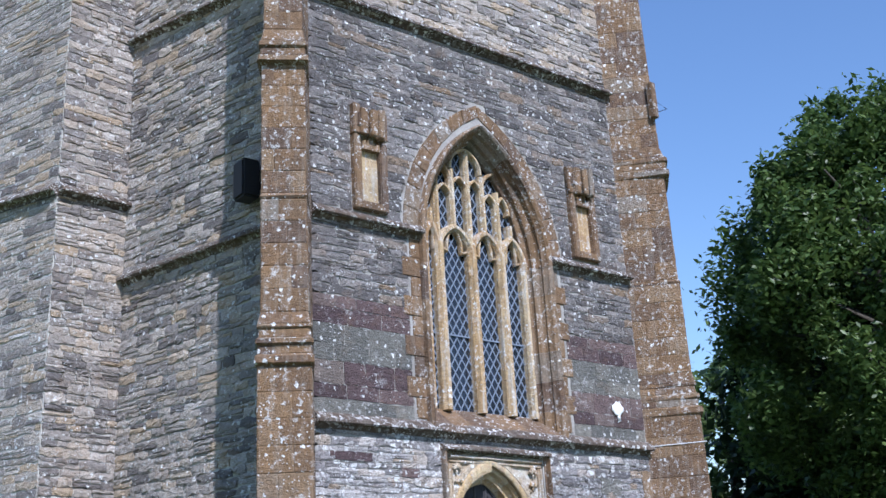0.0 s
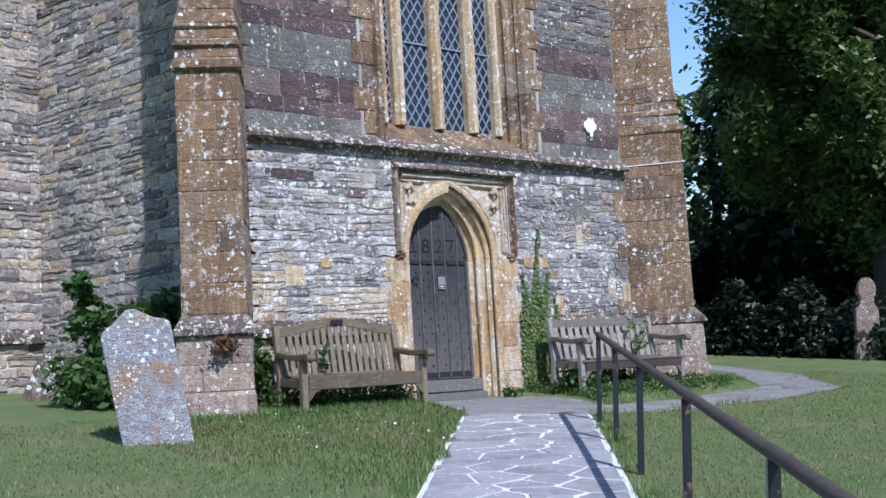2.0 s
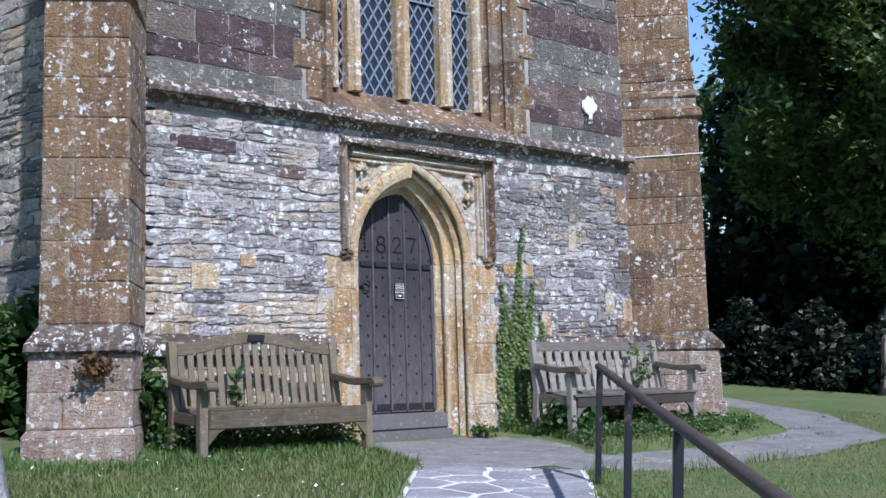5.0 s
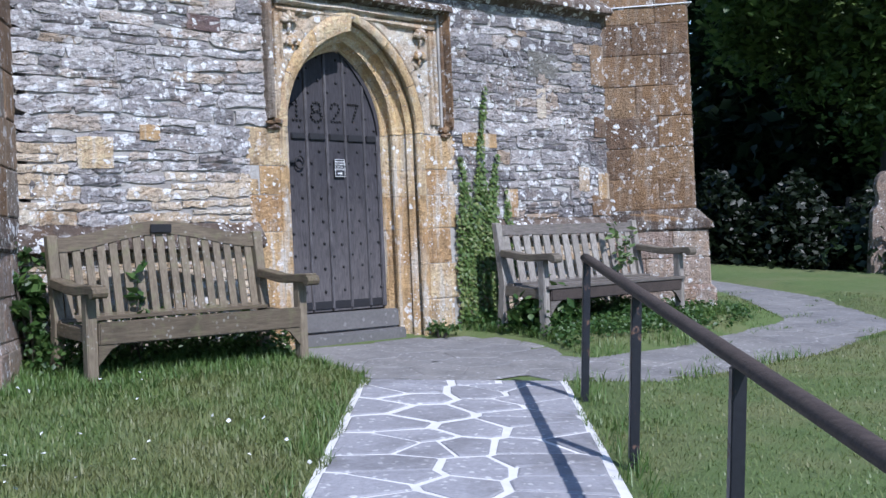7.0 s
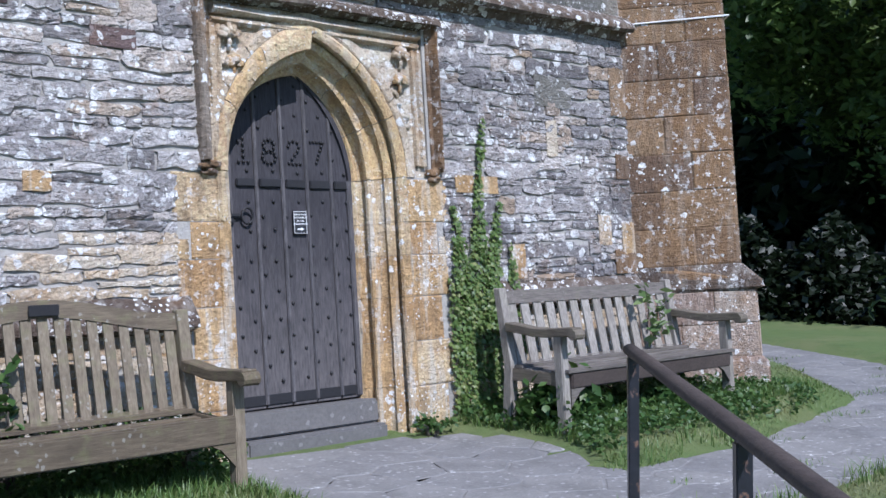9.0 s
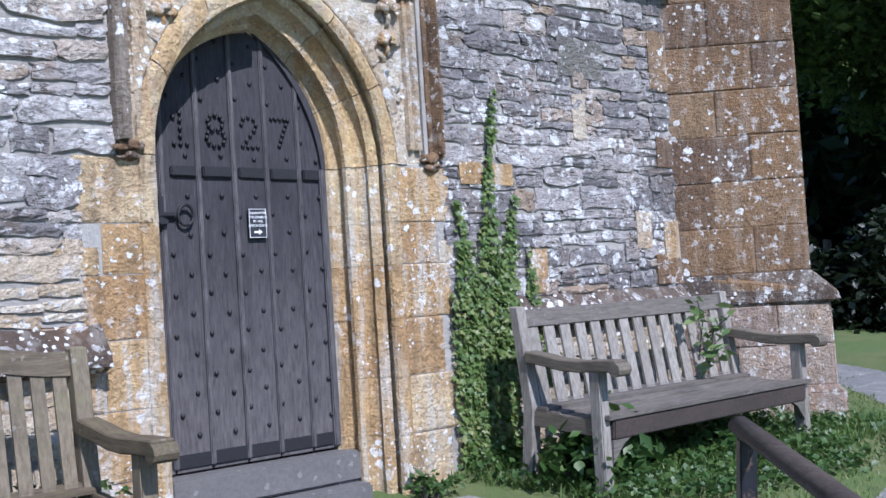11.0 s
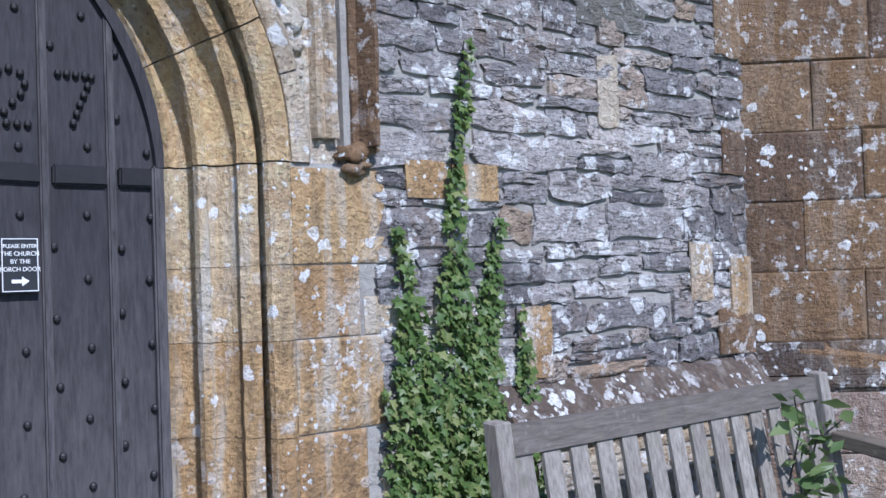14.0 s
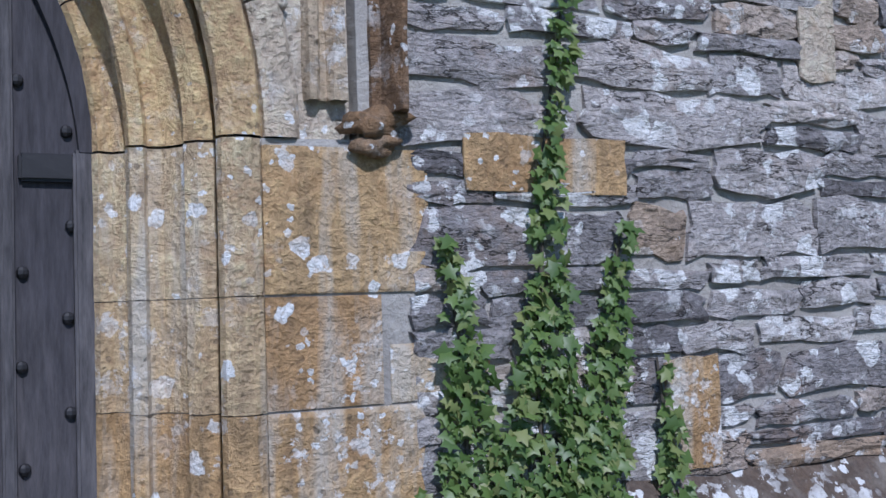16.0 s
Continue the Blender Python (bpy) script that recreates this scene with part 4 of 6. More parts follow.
# quoins beside the jambs
for side in (-1, 1):
    for k, (z0, z1) in enumerate(((-0.05, 0.30), (0.30, 0.60), (0.60, 0.90), (0.90, 1.18), (1.18, 1.40), (1.40, 1.69))):
        w = (0.99, 1.05, 0.98, 1.06, 0.97, 1.08)[k] - (0.06 if side < 0 else 0)
        xs = sorted((DCX + side * 0.725, DCX + side * w))
        block(surround, [(xs[0], 0.0, z0), (xs[1], 0.0, z0), (xs[1], 0.0, z1), (xs[0], 0.0, z1)], (0, -1, 0), 0.008, 0.004, "gold", "quoin")
        if k % 2 == 0:
            e = sorted((DCX + side * (w + 0.01), DCX + side * (w + random.uniform(0.2, 0.3))))
            if side < 0 or k > 3:
                block(surround, [(e[0], 0.0, z0), (e[1], 0.0, z0), (e[1], 0.0, z1 - 0.1), (e[0], 0.0, z1 - 0.1)], (0, -1, 0), 0.009, 0.005, "gold", "quoin")


def arch_edge(half, rise, u, side):
    """A point (x, z) on a pointed arch over the door; u from 0 at the spring to 1 at the apex."""
    c = (rise * rise - half * half) / (2 * half)
    r = half + c
    ang = math.acos(c / r) * u
    return DCX + side * (r * math.cos(ang) - c), 1.70 + r * math.sin(ang)


def spandrel(side):
    """The sunk dressed face between arch and square label."""
    bm = bmesh.new()
    lim = -0.78 if side < 0 else 0.89
    pts = [(lim, 1.70)] + [arch_edge(0.79, 1.03, k / 16, side) for k in range(17)]
    low = [bm.verts.new((x, 0.022, z)) for x, z in pts]
    high = [bm.verts.new((x, 0.022, 2.74)) for x, z in pts]
    for i in range(len(pts) - 1):
        bm.faces.new((low[i], low[i + 1], high[i + 1], high[i]))
    r = bmesh.ops.extrude_face_region(bm, geom=bm.faces[:])
    bmesh.ops.translate(bm, vec=(0, 0.05, 0), verts=[g for g in r["geom"] if isinstance(g, bmesh.types.BMVert)])
    bmesh.ops.recalc_face_normals(bm, faces=bm.faces)
    return bm


def ring_stone(u0, u1, side):
    """One stone of the pale band round the arch, proud of the sunk spandrel."""
    vs, fs = [], []
    n = 6
    for k in range(n + 1):
        u = u0 + (u1 - u0) * k / n
        for half, rise, y in ((0.735, 0.965, 0.05), (0.735, 0.965, -0.004), (0.745, 0.977, -0.012), (0.795, 1.03, -0.008), (0.81, 1.05, 0.006), (0.812, 1.052, 0.06)):
            x, z = arch_edge(half, rise, u, side)
            vs.append((x, y + random.uniform(-0.003, 0.003), z))
    for k in range(n):
        for i in range(5):
            q = (k * 6 + i, k * 6 + i + 1, k * 6 + i + 7, k * 6 + i + 6)
            fs.append(q if side > 0 else q[::-1])
    return vs, fs


def leaf_carving(x, z, size, seed):
    """A worn carved leaf: a few bent lobes on a stalk."""
    bm = bmesh.new()
    r = random.Random(seed)
    for k in range(5):
        a = -1.2 + 0.6 * k + r.uniform(-0.15, 0.15)
        tip = (x + math.sin(a) * size, z + math.cos(a) * size * 1.1)
        tube(bm, [(x, 0.0, z), ((x + tip[0]) / 2, -0.035, (z + tip[1]) / 2), (tip[0], -0.005, tip[1])], 0.014, 0.022, 6)
    tube(bm, [(x, 0.02, z - size), (x, -0.012, z - size * 0.4), (x, 0.0, z)], 0.012, 0.016, 6)
    return bm


for side in (-1, 1):
    part("spandrel", spandrel(side), "pale", surround, "lichened pale sunk spandrel with worn carving")
    for k in range(5):
        raw("ring_stone", *ring_stone(k / 5 + 0.002, (k + 1) / 5 - 0.002 * (k < 4), side), "pale", surround)
    x = -0.62 if side < 0 else 0.70
    part("carving", leaf_carving(x, 2.50, 0.075, side + 5), "pale", surround, smooth=True)
    part("carving", leaf_carving(x + side * -0.02, 2.33, 0.06, side + 8), "gold", surround, smooth=True)
    for k in range(6):
        bm = bmesh.new()
        cx, cz = DCX + side * random.uniform(0.62, 0.72) + (0.06 if side > 0 else 0), 1.98 + 0.075 * k
        bmesh.ops.create_icosphere(bm, subdivisions=3, radius=0.04)
        for v in bm.verts:
            q = 1 + 0.9 * noise.noise(v.co * 40 + Vector((k, side, 0)))
            v.co = Vector((v.co.x * 1.1 * q + cx, v.co.y * 0.5 * q + 0.02, v.co.z * q + cz))
        part("carving", bm, "pale", surround, smooth=True)
# fillets under the hood and inside its uprights, with hollows between them
FILLET = [(-0.03, 0.022), (0.012, 0.022), (0.03, 0.012), (0.032, -0.008), (0.01, -0.02), (-0.03, -0.02)]
for z, grow in ((2.665, 0.012), (2.605, -0.012)):
    bm = sweep_line((-0.74, 0, z), (0.86, 0, z), [(o + grow, u) for o, u in FILLET])
    part("inner_fillet", bm, "pale", surround)
for x, s in ((-0.715, 1), (0.835, -1)):
    bm = bmesh.new()
    rings = []
    for k in range(9):
        z = 1.78 + 0.80 * k / 8
        rings.append([bm.verts.new((x + s * u + random.uniform(-0.003, 0.003), y, z)) for u, y in ((-0.05, 0.04), (-0.04, -0.012), (-0.01, -0.016), (0.0, 0.008), (0.012, 0.006), (0.022, -0.01), (0.035, -0.008), (0.045, 0.04))])
    for p, q in zip(rings, rings[1:]):
        for k in range(7):
            bm.faces.new((p[k], p[k + 1], q[k + 1], q[k]))
    bmesh.ops.recalc_face_normals(bm, faces=bm.faces)
    part("inner_fillet", bm, "pale", surround)

label_mould = thing("label_moulding", "square brown hood moulding with worn stops above the door", "moulding", LEAN)
HOOD = [(-0.02, 0.07), (0.03, 0.07), (0.10, 0.035), (0.12, 0.015), (0.12, -0.012), (0.09, -0.02), (0.06, 0.0), (0.03, -0.03), (-0.02, -0.03)]
part("hood_top", sweep_line((-0.87, 0, 2.755), (0.985, 0, 2.755), HOOD), "crust", label_mould)
for x, s in ((-0.865, 1), (0.98, -1)):
    bm = bmesh.new()
    rings = []
    wide = 1.0 if s > 0 else 0.6
    for k in range(15):
        z = 1.755 + 1.0 * k / 14
        rings.append([bm.verts.new((x + s * (u * wide + random.uniform(-0.003, 0.003)), y + random.uniform(-0.003, 0.003), z)) for u, y in ((0.0, 0.02), (0.0, -0.06), (0.012, -0.09), (0.034, -0.092), (0.05, -0.06), (0.058, -0.02), (0.09, -0.012), (0.092, 0.02))])
    for p, q in zip(rings, rings[1:]):
        for k in range(7):
            bm.faces.new((p[k], p[k + 1], q[k + 1], q[k]))
    bm.faces.new(rings[0])
    bmesh.ops.recalc_face_normals(bm, faces=bm.faces)
    part("hood_side", bm, "ham", label_mould)
    cx = x + s * 0.05
    for name, dz, rad, flat in (("stop", 1.735, 0.055, 0.55), ("stop", 1.69, 0.04, 0.45)):
        bm = bmesh.new()
        bmesh.ops.create_icosphere(bm, subdivisions=3, radius=rad)
        for v in bm.verts:
            q = 1 + 0.8 * noise.noise(v.co * 26 + Vector((x, dz, 0)))
            v.co = Vector((v.co.x * 1.1 * q + cx, v.co.y * 0.7 * q - 0.02, v.co.z * flat * q + dz))
        part(name, bm, "ham", label_mould, "broken carved label stop", smooth=True)

# ---- great window ----
window = thing("window", "tall four-light traceried window with leaded panes", "window", LEAN)
WY = 0.30
WPROF = [(0.93, 0.34), (0.93, 0.27), (0.96, 0.24), (1.0, 0.22), (1.01, 0.18), (1.0, 0.15), (1.03, 0.12), (1.08, 0.10), (1.10, 0.05), (1.09, 0.02), (1.11, -0.01), (1.13, -0.07), (1.17, -0.10), (1.21, -0.09), (1.225, 0.02)]


def win_mould(u0, u1, steps, side):
    vs, fs = [], []
    for k in range(steps + 1):
        u = u0 + (u1 - u0) * k / steps
        for half, y in WPROF:
            if u <= 0:
                x, z = half, 5.6 + u
            else:
                rise = 1.84 + (half - 0.93) * 0.75
                c = (rise * rise - half * half) / (2 * half)
                r = half + c
                ang = math.acos(c / r) * u
                x, z = r * math.cos(ang) - c, 5.6 + r * math.sin(ang)
            vs.append((WCX + side * x, y, z))
    w = len(WPROF)
    for k in range(steps):
        for i in range(w - 1):
            q = (k * w + i, k * w + i + 1, (k + 1) * w + i + 1, (k + 1) * w + i)
            fs.append(q if side > 0 else q[::-1])
    return vs, fs


for side in (-1, 1):
    for k in range(6):
        raw("jamb_stone", *win_mould(-2.6 + k * 0.433, -2.6 + (k + 1) * 0.433 - 0.005, 2, side), "ham", window)
    for k in range(4):
        raw("voussoir", *win_mould(k / 4, (k + 1) / 4 - 0.003 * (k < 3), 9, side), "ham", window)
    # flat band of dressed stones round the opening
    for k in range(9):
        z0, z1 = 3.12 + k * 0.275, 3.12 + (k + 1) * 0.275
        w = 1.22 + (0.16, 0.30)[k % 2] * (1 if side < 0 else 0.9)
        xs = sorted((WCX + side * 1.215, WCX + side * w))
        if abs(z0 - 5.55) > 0.12:
            block(window, [(xs[0], 0, z0), (xs[1], 0, z0), (xs[1], 0, z1), (xs[0], 0, z1)], (0, -1, 0), 0.018, 0.005, "ham", "quoin")
    for k in range(8):
        q = []
        for u, half in ((k / 8, 1.21), (k / 8, 1.47), ((k + 1) / 8, 1.47), ((k + 1) / 8, 1.21)):
            rise = 1.84 + (half - 0.93) * 0.8
            c = (rise * rise - half * half) / (2 * half)
            r = half + c
            ang = math.acos(c / r) * u
            q.append((WCX + side * (r * math.cos(ang) - c), 0, 5.72 + r * math.sin(ang)))
        block(window, q if side < 0 else q[::-1], (0, -1, 0), 0.018, 0.004, "ham", "arch_stone")
bm = bmesh.new()
for k in range(7):
    x0 = WCX - 1.16 + k * 0.332
    vs = [bm.verts.new(p) for p in ((x0 + 0.003, -0.05, 3.07), (x0 + 0.329, -0.05, 3.07), (x0 + 0.329, 0.33, 3.37), (x0 + 0.003, 0.33, 3.37), (x0 + 0.003, -0.05, 2.95), (x0 + 0.329, -0.05, 2.95), (x0 + 0.329, 0.33, 2.95), (x0 + 0.003, 0.33, 2.95))]
    for f in ((0, 1, 2, 3), (4, 5, 1, 0), (5, 6, 2, 1), (7, 4, 0, 3)):
        bm.faces.new([vs[i] for i in f])
bmesh.ops.recalc_face_normals(bm, faces=bm.faces)
part("sill", bm, "ham", window, "sloping lichened sill")

edges_x = [WCX - 0.93, -0.53 + 0.03, 0.07 + 0.03, 0.62 + 0.03, WCX + 0.93]


def bar(pts, width, depth, y, mat="gold", name="tracery"):
    """A stone bar of diamond section along x-z points, in the plane y."""
    bm = bmesh.new()
    rings = []
    for i, (x, z) in enumerate(pts):
        a, b = pts[max(0, i - 1)], pts[min(len(pts) - 1, i + 1)]
        d = Vector((b[0] - a[0], b[1] - a[1])).normalized()
        nx, nz = -d.y, d.x
        sec = ((0.22, -1.0), (0.5, -0.45), (0.5, 0.6), (-0.5, 0.6), (-0.5, -0.45), (-0.22, -1.0))
        rings.append([bm.verts.new((x + nx * u * width, y + v * depth, z + nz * u * width)) for u, v in sec])
    for r, s in zip(rings, rings[1:]):
        for k in range(6):
            bm.faces.new((r[k], r[(k + 1) % 6], s[(k + 1) % 6], s[k]))
    bm.faces.new(rings[0][::-1]), bm.faces.new(rings[-1])
    bmesh.ops.recalc_face_normals(bm, faces=bm.faces)
    return part(name, bm, mat, window)


for x in edges_x[1:4]:
    bar([(x, 3.34), (x, 4.5), (x, 5.75)], 0.15, 0.12, WY, name="mullion")
for x, s in ((edges_x[0] + 0.02, 1), (edges_x[4] - 0.02, -1)):
    bar([(x, 3.34), (x, 5.7)], 0.10, 0.10, WY, name="mullion")
for a, b in zip(edges_x, edges_x[1:]):
    c, h = (a + b) / 2, (b - a) / 2
    pts = [(x, z) for x, z in arch(h, 0.42, c, 5.55, 5.62, 7)]
    bar(pts, 0.105, 0.10, WY)
    for sgn in (-1, 1):  # cusps
        bar([(c + sgn * h * 0.92, 5.70), (c + sgn * h * 0.45, 5.66), (c + sgn * h * 0.42, 5.80)], 0.05, 0.05, WY)
        bar([(c + sgn * h * 0.42, 5.80), (c + sgn * h * 0.3, 5.92), (c + sgn * h * 0.1, 5.98)], 0.04, 0.05, WY)
for x, z1 in ((edges_x[1], 6.75), (edges_x[2], 7.3), (edges_x[3], 6.75)):
    bar([(x, 5.75), (x, z1)], 0.085, 0.09, WY)
mids = [(a + b) / 2 for a, b in zip(edges_x, edges_x[1:])]
for x, z1 in zip(mids, (6.25, 6.95, 6.95, 6.25)):
    bar([(x, 6.0), (x, z1)], 0.09, 0.09, WY)
for a, b, z in ((mids[0], edges_x[1], 6.45), (edges_x[1], mids[1], 6.45), (mids[1], edges_x[2], 6.62), (edges_x[2], mids[2], 6.62), (mids[2], edges_x[3], 6.45), (edges_x[3], mids[3], 6.45)):
    h = (b - a) / 2
    bar(arch(h, 0.24, a + h, z - 0.03, z, 5), 0.055, 0.07, WY)
for a, b, z in ((mids[0], mids[1], 6.72), (mids[1], mids[2], 7.0), (mids[2], mids[3], 6.72)):
    h = (b - a) / 2
    bar(arch(h, 0.34, a + h, z - 0.02, z, 5), 0.06, 0.07, WY)


def in_win(x, z):
    return in_arch(x, z, 0.95, 1.86, WCX, 3.3, 5.6)


def lattice(x0, x1, z0, z1, pitch=0.125, w=0.009):
    """Diamond cames between two uprights."""
    vs, fs = [], []
    y = WY + 0.035
    for sgn in (1, -1):
        for k in range(-90, 90):
            run = []
            for i in range(61):
                z = z0 + (z1 - z0) * i / 60
                x = (x0 + x1) / 2 + k * pitch + sgn * (z - 4.0) * 0.62
                if x0 <= x <= x1 and in_win(x, z):
                    run.append((x, z))
            if len(run) < 2:
                continue
            (xa, za), (xb, zb) = run[0], run[-1]
            d = Vector((xb - xa, zb - za)).normalized() * w
            n = len(vs)
            vs += [(xa - d.y, y, za + d.x), (xa + d.y, y, za - d.x), (xb + d.y, y, zb - d.x), (xb - d.y, y, zb + d.x)]
            vs += [(x, y + 0.008, z) for x, _, z in vs[n:n + 4]]
            fs += [(n, n + 1, n + 2, n + 3), (n + 4, n + 7, n + 6, n + 5), (n, n + 3, n + 7, n + 4), (n + 1, n + 5, n + 6, n + 2)]
    return vs, fs


for a, b in zip(edges_x, edges_x[1:]):
    pts = []
    for k in range(13):
        x = a + (b - a) * k / 12
        z = 5.6
        while z < 7.5 and in_win(x, z):
            z += 0.02
        pts.append((x, z))
    pane = part("pane", prism([(a, 3.33), (b, 3.33)] + pts[::-1], WY + 0.045, WY + 0.053), "glass", window, "dark leaded glass")
    pane.visible_shadow = False
    raw("lead_lattice", *lattice(a, b, 3.34, 7.4), "lead", pane, "diamond lead lattice")
    bm = bmesh.new()
    box(bm, a, b, WY + 0.015, WY + 0.03, 4.42, 4.44)
    part("saddle_bar", bm, "lead", window)


# ---- niches ----
def niche(cx):
    ob = thing("niche", "carved brown statue niche with broken canopy, empty", "niche", LEAN, group="niches beside the window")
    for x0, x1 in ((cx - 0.27, cx - 0.15), (cx + 0.15, cx + 0.27)):
        bm = bmesh.new()
        box(bm, x0, x1, -0.10, 0.02, 5.84, 7.0, 0.015, wobble=0.006)
        part("shaft", bm, "ham", ob)
    bm = bmesh.new()
    box(bm, cx - 0.15, cx + 0.15, -0.012, 0.03, 5.84, 7.1)
    part("back_panel", bm, "gold", ob, "paler worn back panel")
    bm = prism([(cx - 0.14, 6.72), (cx + 0.14, 6.72), (cx + 0.14, 6.84), (cx + 0.07, 6.80), (cx, 6.95), (cx - 0.07, 6.80), (cx - 0.14, 6.84)], -0.10, 0.02)
    part("cusped_head", bm, "ham", ob)
    bm = bmesh.new()
    for k in range(5):
        a = math.pi * (0.1 + 0.2 * k)
        x, y = cx - 0.24 * math.cos(a), -0.03 - 0.15 * math.sin(a)
        box(bm, x - 0.05, x + 0.05, y - 0.04, y + 0.06, 6.88 + random.uniform(0, 0.05), 7.28 + random.uniform(0, 0.1), 0.012, wobble=0.012)
    box(bm, cx - 0.24, cx + 0.24, -0.15, 0.02, 7.02, 7.24, 0.02, wobble=0.01)
    part("canopy", bm, "ham", ob, "broken crocketed canopy")
    bm = prism([(cx - 0.2, 5.84), (cx + 0.2, 5.84), (cx + 0.16, 5.95), (cx - 0.16, 5.95)], -0.12, 0.02, 0.01)
    part("pedestal", bm, "ham", ob)


niche(-1.84)
niche(2.16)

# sundial plate high on the buttress
sundial = thing("sundial", "small weathered stone sundial plate with iron gnomon", "sundial", LEAN)
bm = bmesh.new()
box(bm, 3.54, 3.66, -0.62, -0.50, 8.45, 9.1, 0.01)
part("plate", bm, "ham", sundial)
bm = bmesh.new()
tube(bm, [(3.64, -0.6, 8.75), (3.80, -0.68, 8.62), (3.64, -0.6, 8.55)], 0.008, sides=5)
part("gnomon", bm, "iron", sundial)

# floodlight box and cables
flood = thing("floodlight", "dark metal floodlight on a bracket, fixed to the side wall", "lamp", LEAN)
bm = bmesh.new()
box(bm, -3.27, -3.0, 0.85, 1.15, 6.12, 6.68, 0.03)
part("housing", bm, "iron", flood)
bm = bmesh.new()
box(bm, -3.02, -2.88, 0.95, 1.05, 6.3, 6.42, 0.005)
part("bracket", bm, "iron", flood)
for name, label, pts, mat in (("cable", "thin dark cable strung across the turret", [(-3.1, 1.05, 6.4), (-3.80, 3.66, 6.93), (-4.86, 3.5, 6.76), (-5.5, 5.3, 6.85)], "iron"),
                              ("cable", "thin pale cable along the buttress", [(2.98, -0.05, 2.92), (3.07, -0.02, 3.02), (3.36, -0.33, 3.03), (3.68, -0.645, 3.04), (3.9, -0.4, 3.04)], "white_lichen")):
    bm = bmesh.new()
    tube(bm, pts, 0.007, sides=5)
    ob = part(name, bm, mat)
    ob.matrix_basis = LEAN
    tagged(ob, label, "cable")


# ---- benches ----
def bench(name, label, x0, x1, yf, z0, camel, tone, slats, lean=0.13, raised=0.0, dish=0.012):
    """A garden bench facing -y, with arms; yf: line of the front legs."""
    ob = thing(name, label, "bench", Matrix.Translation((0, 0, z0)), group="churchyard benches")
    mx, mz, my = tone + "_x", tone + "_z", tone + "_y"
    yb = yf + 0.53
    t = 0.065
    seat_z, arm_z, top = 0.385, 0.575 + raised, 0.86
    for x in (x0, x1 - t):
        bm = bmesh.new()
        box(bm, x, x + t, yf, yf + 0.07, -0.1, arm_z, 0.006)
        for v in bm.verts:
            if v.co.z > 0.3:
                v.co.y += 0.05 * (v.co.z - 0.3) / 0.3
        part("leg", bm, mz, ob)
        bm = prism([(yb - 0.02, -0.1), (yb + 0.05, -0.1), (yb + 0.03, 0.38), (yb + lean, top + 0.03), (yb + lean - 0.06, top + 0.03), (yb - 0.04, 0.38)], x, x + t, 0.005)
        for v in bm.verts:
            v.co = Vector((v.co.y, v.co.x, v.co.z))
        bmesh.ops.recalc_face_normals(bm, faces=bm.faces)
        part("back_post", bm, mz, ob)
        low = [(yf - 0.06 + 0.12 * k, arm_z - 0.012 + 0.012 * math.cos(k * 1.25)) for k in range(6)]
        bm = prism(low + [(y, z + 0.058) for y, z in low[::-1]], x - 0.012, x + t + 0.012, 0.006)
        for v in bm.verts:
            v.co = Vector((v.co.y, v.co.x, v.co.z))
        bmesh.ops.recalc_face_normals(bm, faces=bm.faces)
        scroll = [bm.verts.new((x + side, yf - 0.055 + 0.034 * math.cos(a), arm_z + 0.012 + 0.034 * math.sin(a))) for side in (-0.014, t + 0.014) for a in np.linspace(0, math.tau, 10, endpoint=False)]
        for k in range(10):
            bm.faces.new((scroll[k], scroll[(k + 1) % 10], scroll[10 + (k + 1) % 10], scroll[10 + k]))
        bm.faces.new(scroll[:10]), bm.faces.new(scroll[10:])
        bmesh.ops.recalc_face_normals(bm, faces=bm.faces)
        part("armrest", bm, my, ob)
        bm = bmesh.new()
        box(bm, x + 0.012, x + t - 0.012, yf + 0.06, yb, seat_z - 0.10, seat_z - 0.02, 0.004)
        part("side_rail", bm, my, ob)
    bm = bmesh.new()
    box(bm, x0 + t, x1 - t, yf + 0.008, yf + 0.045, seat_z - 0.115, seat_z + (0.02 if dish > 0.03 else -0.015), 0.008)
    part("front_rail", bm, mx if tone == "bench" else "rail_wood", ob)
    for x, sgn in ((x0 + t, 1), (x1 - t, -1)):
        part("bracket", prism([(x, seat_z - 0.115), (x + sgn * 0.13, seat_z - 0.115), (x + sgn * 0.08, seat_z - 0.14), (x, seat_z - 0.23)], yf + 0.015, yf + 0.042), mx, ob)
    for k in range(6):
        y = yf + (0.046 if dish > 0.03 else 0.0) + k * 0.082
        bm = bmesh.new()
        box(bm, x0 + 0.02, x1 - 0.02, y, y + 0.074, seat_z - 0.015 - dish * math.sin(k * 0.6), seat_z + 0.008 - dish * math.sin(k * 0.6), 0.004)
        part("seat_slat", bm, mx, ob)

    def crest(x):
        u = (x - x0) / (x1 - x0) * 2 - 1
        return camel * (0.5 + 0.5 * math.cos(math.pi * min(1, abs(u) * 1.05))) if camel else 0.0

    def back_y(z):
        return yb - 0.03 + (lean - 0.01) * (z - 0.38) / (top - 0.38)
    bm = bmesh.new()
    n = 14
